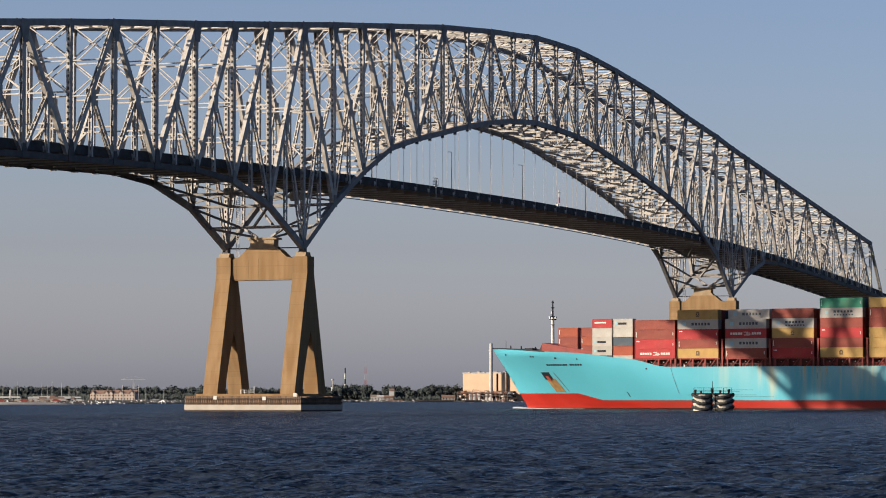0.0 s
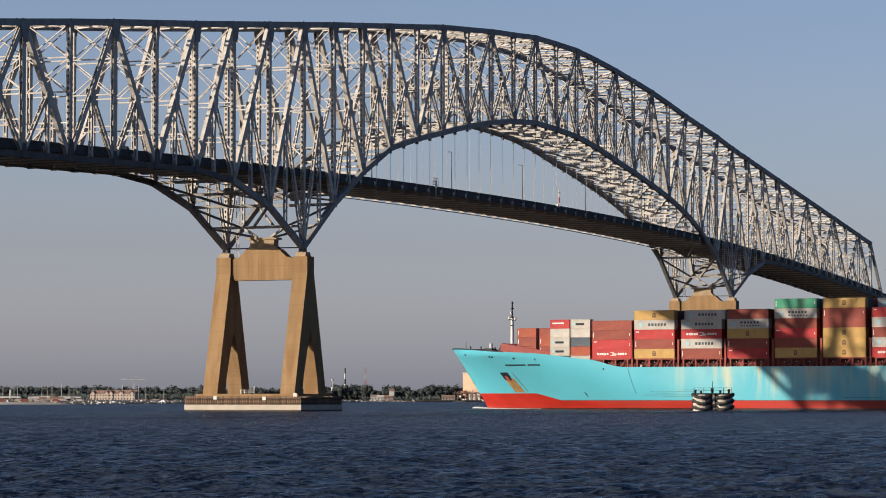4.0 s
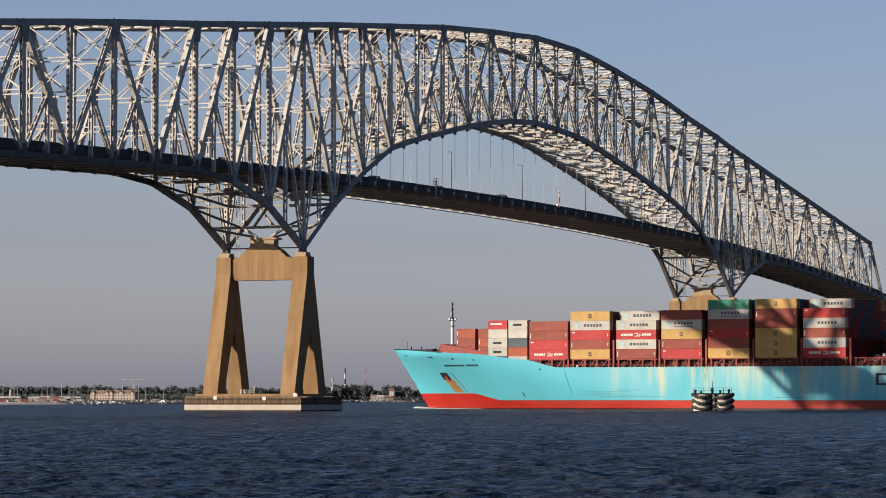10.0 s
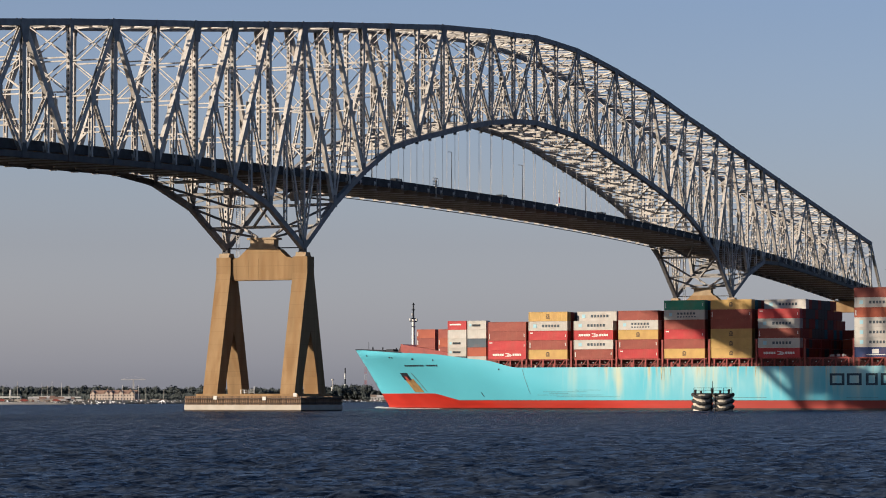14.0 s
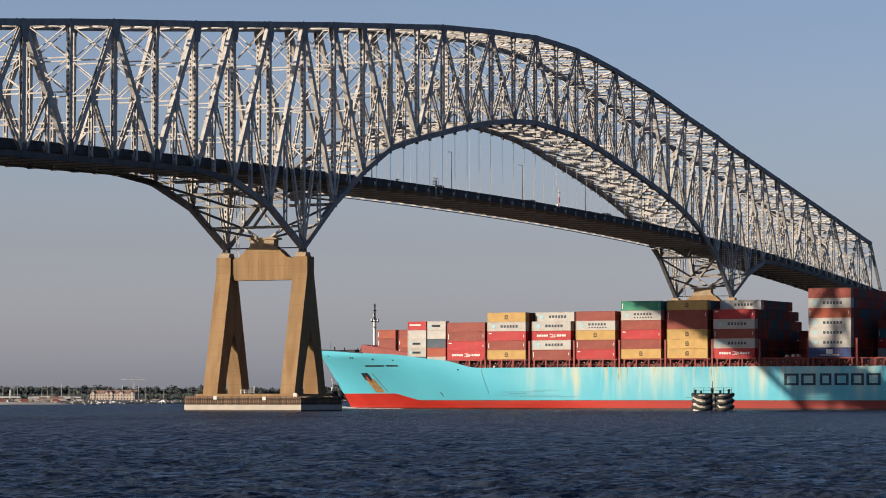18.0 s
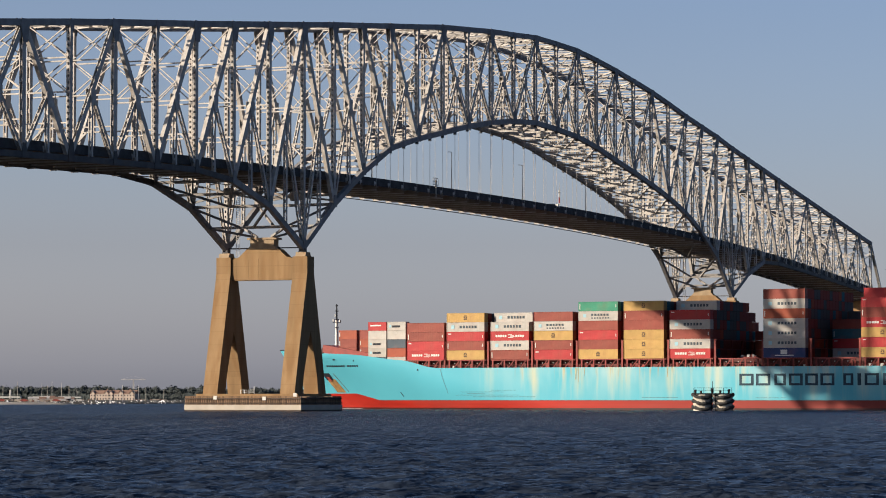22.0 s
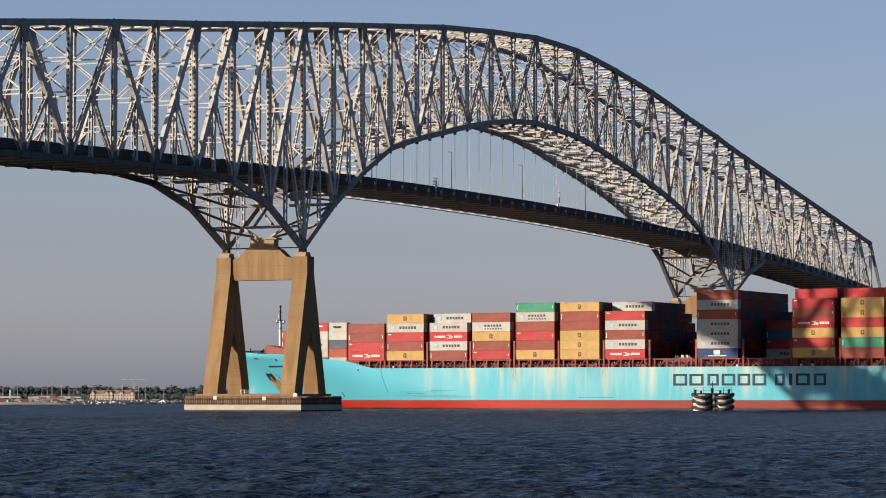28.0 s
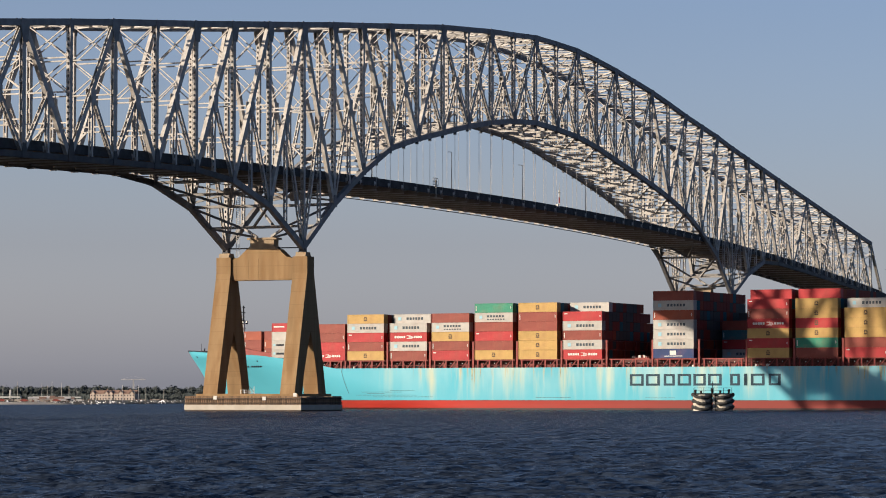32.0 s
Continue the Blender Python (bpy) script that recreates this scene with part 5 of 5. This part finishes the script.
def lattice_mast(px, d, h, w, mats, name, label):
    """A square lattice mast painted in bands."""
    t = thing(name, label, "mast", pose(at(px, d), d, 1.5))
    n = len(mats)
    for i, mat in enumerate(mats):
        z0, z1 = h * i / n, h * (i + 1) / n
        g = Geo()
        a, b = w * (1 - 0.8 * i / n), w * (1 - 0.8 * (i + 1) / n)
        for sx, sy in ((-1, -1), (1, -1), (1, 1), (-1, 1)):
            g.bar((sx * a / 2, sy * a / 2, z0), (sx * b / 2, sy * b / 2, z1), 0.13, 0.13)
        for f in (-1, 1):
            m = 3
            for q in range(m):
                za, zb = z0 + (z1 - z0) * q / m, z0 + (z1 - z0) * (q + 1) / m
                wa, wb = a + (b - a) * q / m, a + (b - a) * (q + 1) / m
                g.bar((-f * wa / 2, f * wa / 2, za), (f * wb / 2, f * wb / 2, zb), 0.07, 0.07)
                g.bar((f * wa / 2, f * wa / 2, za), (-f * wb / 2, f * wb / 2, zb), 0.07, 0.07)
        part("mast_section", g, mat, t)
    return t


lattice_mast(-148, 3000, 40, 4.2, (SIGNAL, PALE, SIGNAL, PALE, SIGNAL, PALE), "radio_mast", "tall red and white lattice radio mast")
t = thing("striped_chimney", "slim black and white striped chimney behind trees", "chimney", pose(at(-187, 2900), 2900, 1.0))
for i in range(6):
    part("band", Geo().tube((0, 0, 5.3 * i), (0, 0, 5.3 * (i + 1)), 0.95 - 0.06 * i, 0.9 - 0.06 * i, 12), BLACK if i % 2 else WHITE, t)
t = thing("light_tower", "slim white light tower on the far shore", "tower", pose(at(-211, 2770), 2770, 1.0))
part("shaft", Geo().tube((0, 0, 0), (0, 0, 12), 1.3, 1.0, 12), WHITE, t)
part("gallery", Geo().tube((0, 0, 12), (0, 0, 12.6), 1.7, 1.7, 12).tube((0, 0, 19.2), (0, 0, 20.0), 1.5, 1.5, 12), WHITE, t)
part("lantern", Geo().tube((0, 0, 12.6), (0, 0, 19.2), 0.45, 0.35, 8), STEEL, t)


def box_house(px, d, w, h, mat, roof, name="white_house", label="small white waterfront house among trees"):
    t = thing(name, label, "house", pose(at(px, d), d, 1.4), "waterfront houses")
    part("wall", Geo().box(-w / 2, 0, 0, w / 2, 8, h), mat, t)
    part("roof", Geo().prism([(-0.4, h), (4, h + 2.0), (8.4, h)], "x", -w / 2 - 0.3, w / 2 + 0.3), roof, t)
    for i in range(max(2, int(w / 3))):
        part("window", Geo().box(-w / 2 + 1 + 3 * i, -0.06, 1.0, -w / 2 + 2 + 3 * i, 0.0, 2.3), GLASS, t)


box_house(-130, 2770, 8, 3.4, PALE, STEEL_LOW)
box_house(-120, 2765, 6, 3.0, WHITE, PALE)
box_house(-98, 2765, 4.5, 9.0, WHITE, TILES, "white_tower_house", "narrow white waterfront house with red-brown roof")
box_house(-104, 2762, 8, 3.0, CREAM, TILES)
box_house(10, 2775, 12, 3.2, CREAM, TILES)
for px0, px1 in ((-185, -160), (-140, -75), (-55, 22), (40, 75)):
    d = 2745
    x0, x1 = at(px0, d), at(px1, d)
    t = thing("moored_barge", "long low rusty barge moored along the shore", "barge", pose((x0 + x1) / 2, d, 0), "moored barges")
    w = x1 - x0
    part("hull", Geo().prism([(-w / 2 + 1.5, -0.4), (w / 2 - 1.5, -0.4), (w / 2, 1.7), (-w / 2, 1.7)], "y", -4, 4), RUST if px0 < -55 else BLACK, t)
    part("deck", Geo().box(-w / 2 + 0.5, -3.6, 1.7, w / 2 - 0.5, 3.6, 1.9), STEEL_LOW, t)

t = thing("distant_crane", "pale distant crane boom above the trees", "crane", pose(at(-590, 3400), 3400, 1.0), "")
part("tower", Geo().box(-0.5, -0.5, 0, 0.5, 0.5, 24), PALE, t)
part("boom", Geo().box(-14, -0.3, 23.4, 14, 0.3, 23.9), PALE, t)
part("stay", Geo().bar((-13, 0, 24), (0, 0, 28), 0.12, 0.12).bar((13, 0, 24), (0, 0, 28), 0.12, 0.12), PALE, t)

t = thing("beacon_tower", "small white beacon tower behind the far beach", "tower", pose(at(-821, 1900), 1900, 1.2))
part("shaft", Geo().tube((0, 0, 0), (0, 0, 6.6), 0.7, 0.5, 10), WHITE, t)
part("cap", Geo().tube((0, 0, 6.6), (0, 0, 7.6), 0.7, 0.3, 10), PALE, t)
for px0, px1, d in ((-598, -510, 2170), (-700, -662, 2160)):
    x0, x1 = at(px0, d), at(px1, d)
    t = thing("sea_wall", "low pale concrete sea wall along the shore", "wall", pose((x0 + x1) / 2, d, 0.9), "sea walls")
    for i in range(12):
        w = (x1 - x0) / 12
        part("wall_block", Geo().box(-6 * w + i * w + 0.05, 0, 0, -5 * w + i * w - 0.05, 0.8, 1.0 + 0.25 * math.sin(i * 2.3)), PALE, t)

# poles and boat masts behind the beach
for px in (-835, -808, -762, -752, -743, -725, -711, -696, -588, -580, -566, -532, -610):
    t = thing("flag_pole", "thin grey pole on the far shore", "pole", pose(at(px, 2200), 2200, 1.0), "poles on the far shore")
    part("pole", Geo().tube((0, 0, 0), (0, 0, rng.uniform(9, 15)), 0.2, 0.12, 6), STEEL, t)
    part("base", Geo().box(-0.4, -0.4, 0, 0.4, 0.4, 0.5), CONCRETE, t)

# power station beside the water
plant = thing("power_station", "large tan clad power station hall with pipework", "power station", pose(at(38, 2800), 2800, 1.2, 0, 0, -30))
part("hall", Geo().box(0, 0, 0, 46, 40, 25.5), TAN, plant)
part("side_hall", Geo().box(46, 3, 0, 64, 35, 24.2), TAN, plant)
part("roof_edge", Geo().box(-0.4, -0.4, 25.5, 46.4, 40.4, 26.2), PALE, plant)
for x, w, h in ((3, 2.4, 0.7), (12.5, 3.2, 1.1), (19, 1.6, 0.6), (30, 4.2, 0.9), (41, 2.0, 1.2)):
    part("roof_vent", Geo().box(x, 4, 26.2, x + w, 7, 26.2 + h), STEEL_LOW, plant)
rng = random.Random(3)
for i in range(70):
    x, z, w, h = rng.uniform(0, 56), rng.choice((0, 0, 3.2, 6.0)), rng.uniform(1.2, 5), rng.uniform(0.8, 3.4)
    part("duct", Geo().box(x, -7 - rng.uniform(0, 3), z, x + w, -2, z + h), rng.choice((RUST, RUST, PALE, STEEL_LOW, BLACK, CREAM)), plant)
for x in (14, 18.2, 23, 31):
    part("tank", Geo().tube((x, -9, 0), (x, -9, 7.5), 1.8, 1.8, 14).tube((x, -9, 7.5), (x, -9, 8.4), 1.8, 0.4, 14), PALE, plant)
for i in range(14):
    x, h = 0.5 + 4.1 * i, 8.0 + 2.2 * math.sin(i * 1.9)
    part("pipe_rack", Geo().box(x, -12, 0, x + 0.35, -11.65, h).box(x, -11.65, h - 0.4, x + 0.35, 0, h), RUST, plant)
for z, r in ((4.6, 0.28), (7.1, 0.4), (8.2, 0.22)):
    part("pipe", Geo().tube((0.5, -11.9, z), (54, -11.9, z), r, r, 8), RUST, plant)
part("chimney", Geo().tube((35.2, -9, 0), (35.2, -9, 53), 1.7, 1.5, 16), PALE, plant, "tall pale concrete chimney")
part("flue", Geo().tube((39, -4, 0), (39, -4, 25), 0.9, 0.9, 12), BLACK, plant, "dark steel flue")




# ---- a bird that crosses the picture low and fast ----
FEATHER = material("dark_feathers", (0.05, 0.045, 0.04), 0.8, var=0.3, scale=8.0)
bird = thing("bird", "small dark bird in level flight with beating wings", "bird")
vs = []
for i, (u, r) in enumerate(((-0.11, 0.003), (-0.08, 0.026), (-0.033, 0.036), (0.026, 0.03), (0.065, 0.013), (0.15, 0.02))):
    vs += [(u, r * math.cos(2 * math.pi * j / 8), r * (0.3 if i == 5 else 1) * math.sin(2 * math.pi * j / 8)) for j in range(8)]
part("body", Geo().add(vs, [(8 * i + j, 8 * i + (j + 1) % 8, 8 * i + 8 + (j + 1) % 8, 8 * i + 8 + j) for i in range(5) for j in range(8)] + [tuple(range(8)), tuple(range(47, 39, -1))]), FEATHER, bird)
wings = []
for f in (1, -1):
    o = [(-0.04, 0.0), (-0.06, 0.105), (-0.013, 0.235), (0.026, 0.118), (0.046, 0.0)]
    wings.append((part("wing", Geo().prism([(u, f * v) for u, v in o], "z", -0.006, 0.006), FEATHER, bird), f))


# ---- traffic on the bridge ----
cars = []


def road_vehicle(kind, s6, speed, lane, mat):
    """A vehicle bound along the bridge, s6 metres from the near pier six seconds after the start."""
    tall = {"car": 1.5, "van": 1.85, "pickup": 1.7}[kind]
    t = thing("road_" + kind, f"dark {kind} driving across the bridge", kind, group="traffic on the bridge")
    body = [(-2.3, 0.35), (2.3, 0.35), (2.3, 0.9), (1.3, 1.0), (0.6, tall), (-1.5, tall), (-2.2, 1.0)] if kind != "van" else [(-2.6, 0.4), (2.6, 0.4), (2.6, 1.1), (1.9, 1.2), (1.4, tall), (-2.6, tall)]
    part("body", Geo().prism(body, "y", -0.9, 0.9), mat, t)
    part("window", Geo().prism([(0.75, 1.05), (1.15, 1.05), (0.62, tall - 0.12), (-1.4, tall - 0.12), (-1.6, 1.05)], "y", -0.91, 0.91), GLASS, t)
    for x in (-1.45, 1.45):
        for y in (-0.85, 0.85):
            part("wheel", Geo().tube((x, y - 0.1, 0.34), (x, y + 0.1, 0.34), 0.34, 0.34, 12), DARK, t)
    cars.append((t, s6, speed, lane))


road_vehicle("van", 57.8, 22.1, 3.5, BLACK)
road_vehicle("car", 9.2, 22.1, 3.5, BLACK)
road_vehicle("van", -41.0, 23.4, 3.5, BLACK)
road_vehicle("van", -139.0, 25.8, 3.5, BLACK)
road_vehicle("pickup", -172.0, 22.5, 3.5, BLACK)
road_vehicle("car", -520.0, 22.0, 3.5, BLACK)


def motions():
    """The ship and its cargo glide past at a steady speed, cars cross the bridge, the waves drift with the wind."""
    p0, p1 = ship_pose(0.0), ship_pose(32.0)
    walk(ship, [(0.0, p0), (16.0, ship_pose(16.0)), (32.0, p1)])
    for t, local in cargo:
        walk(t, [(0.0, p0 @ local), (32.0, p1 @ local)])
    for t, s6, speed, lane in cars:
        rows = []
        for i in range(9):
            s = s6 + speed * (4.0 * i - 6.0)
            slope = math.degrees(math.atan((parapet_top(s + 1) - parapet_top(s - 1)) / 2))
            rows.append((4.0 * i, BR @ pose(s, lane, parapet_top(s) - 0.95, 0, -slope, 0)))
        walk(t, rows)
    walk(bird, [(0.0, pose(-15.96 + 9.76 * 19.4, 150, 13.4 + 0.5 * 19.4)), (32.0, pose(-15.96 - 9.76 * 12.6, 150, 13.4 - 0.5 * 12.6))])
    for w, f in wings:
        beats = [(15.0 + 0.1 * i, pose(0, f * 0.026, 0, f * (38 if i % 2 else -24), 0, 0)) for i in range(61)]
        walk(w, [(0.0, pose(0, f * 0.026, 0, f * 10, 0, 0))] + beats + [(32.0, pose(0, f * 0.026, 0, f * 10, 0, 0))])
    walk(water, [(0.0, pose(0, 0, 0)), (32.0, pose(-26, -12, 0))])


motions()
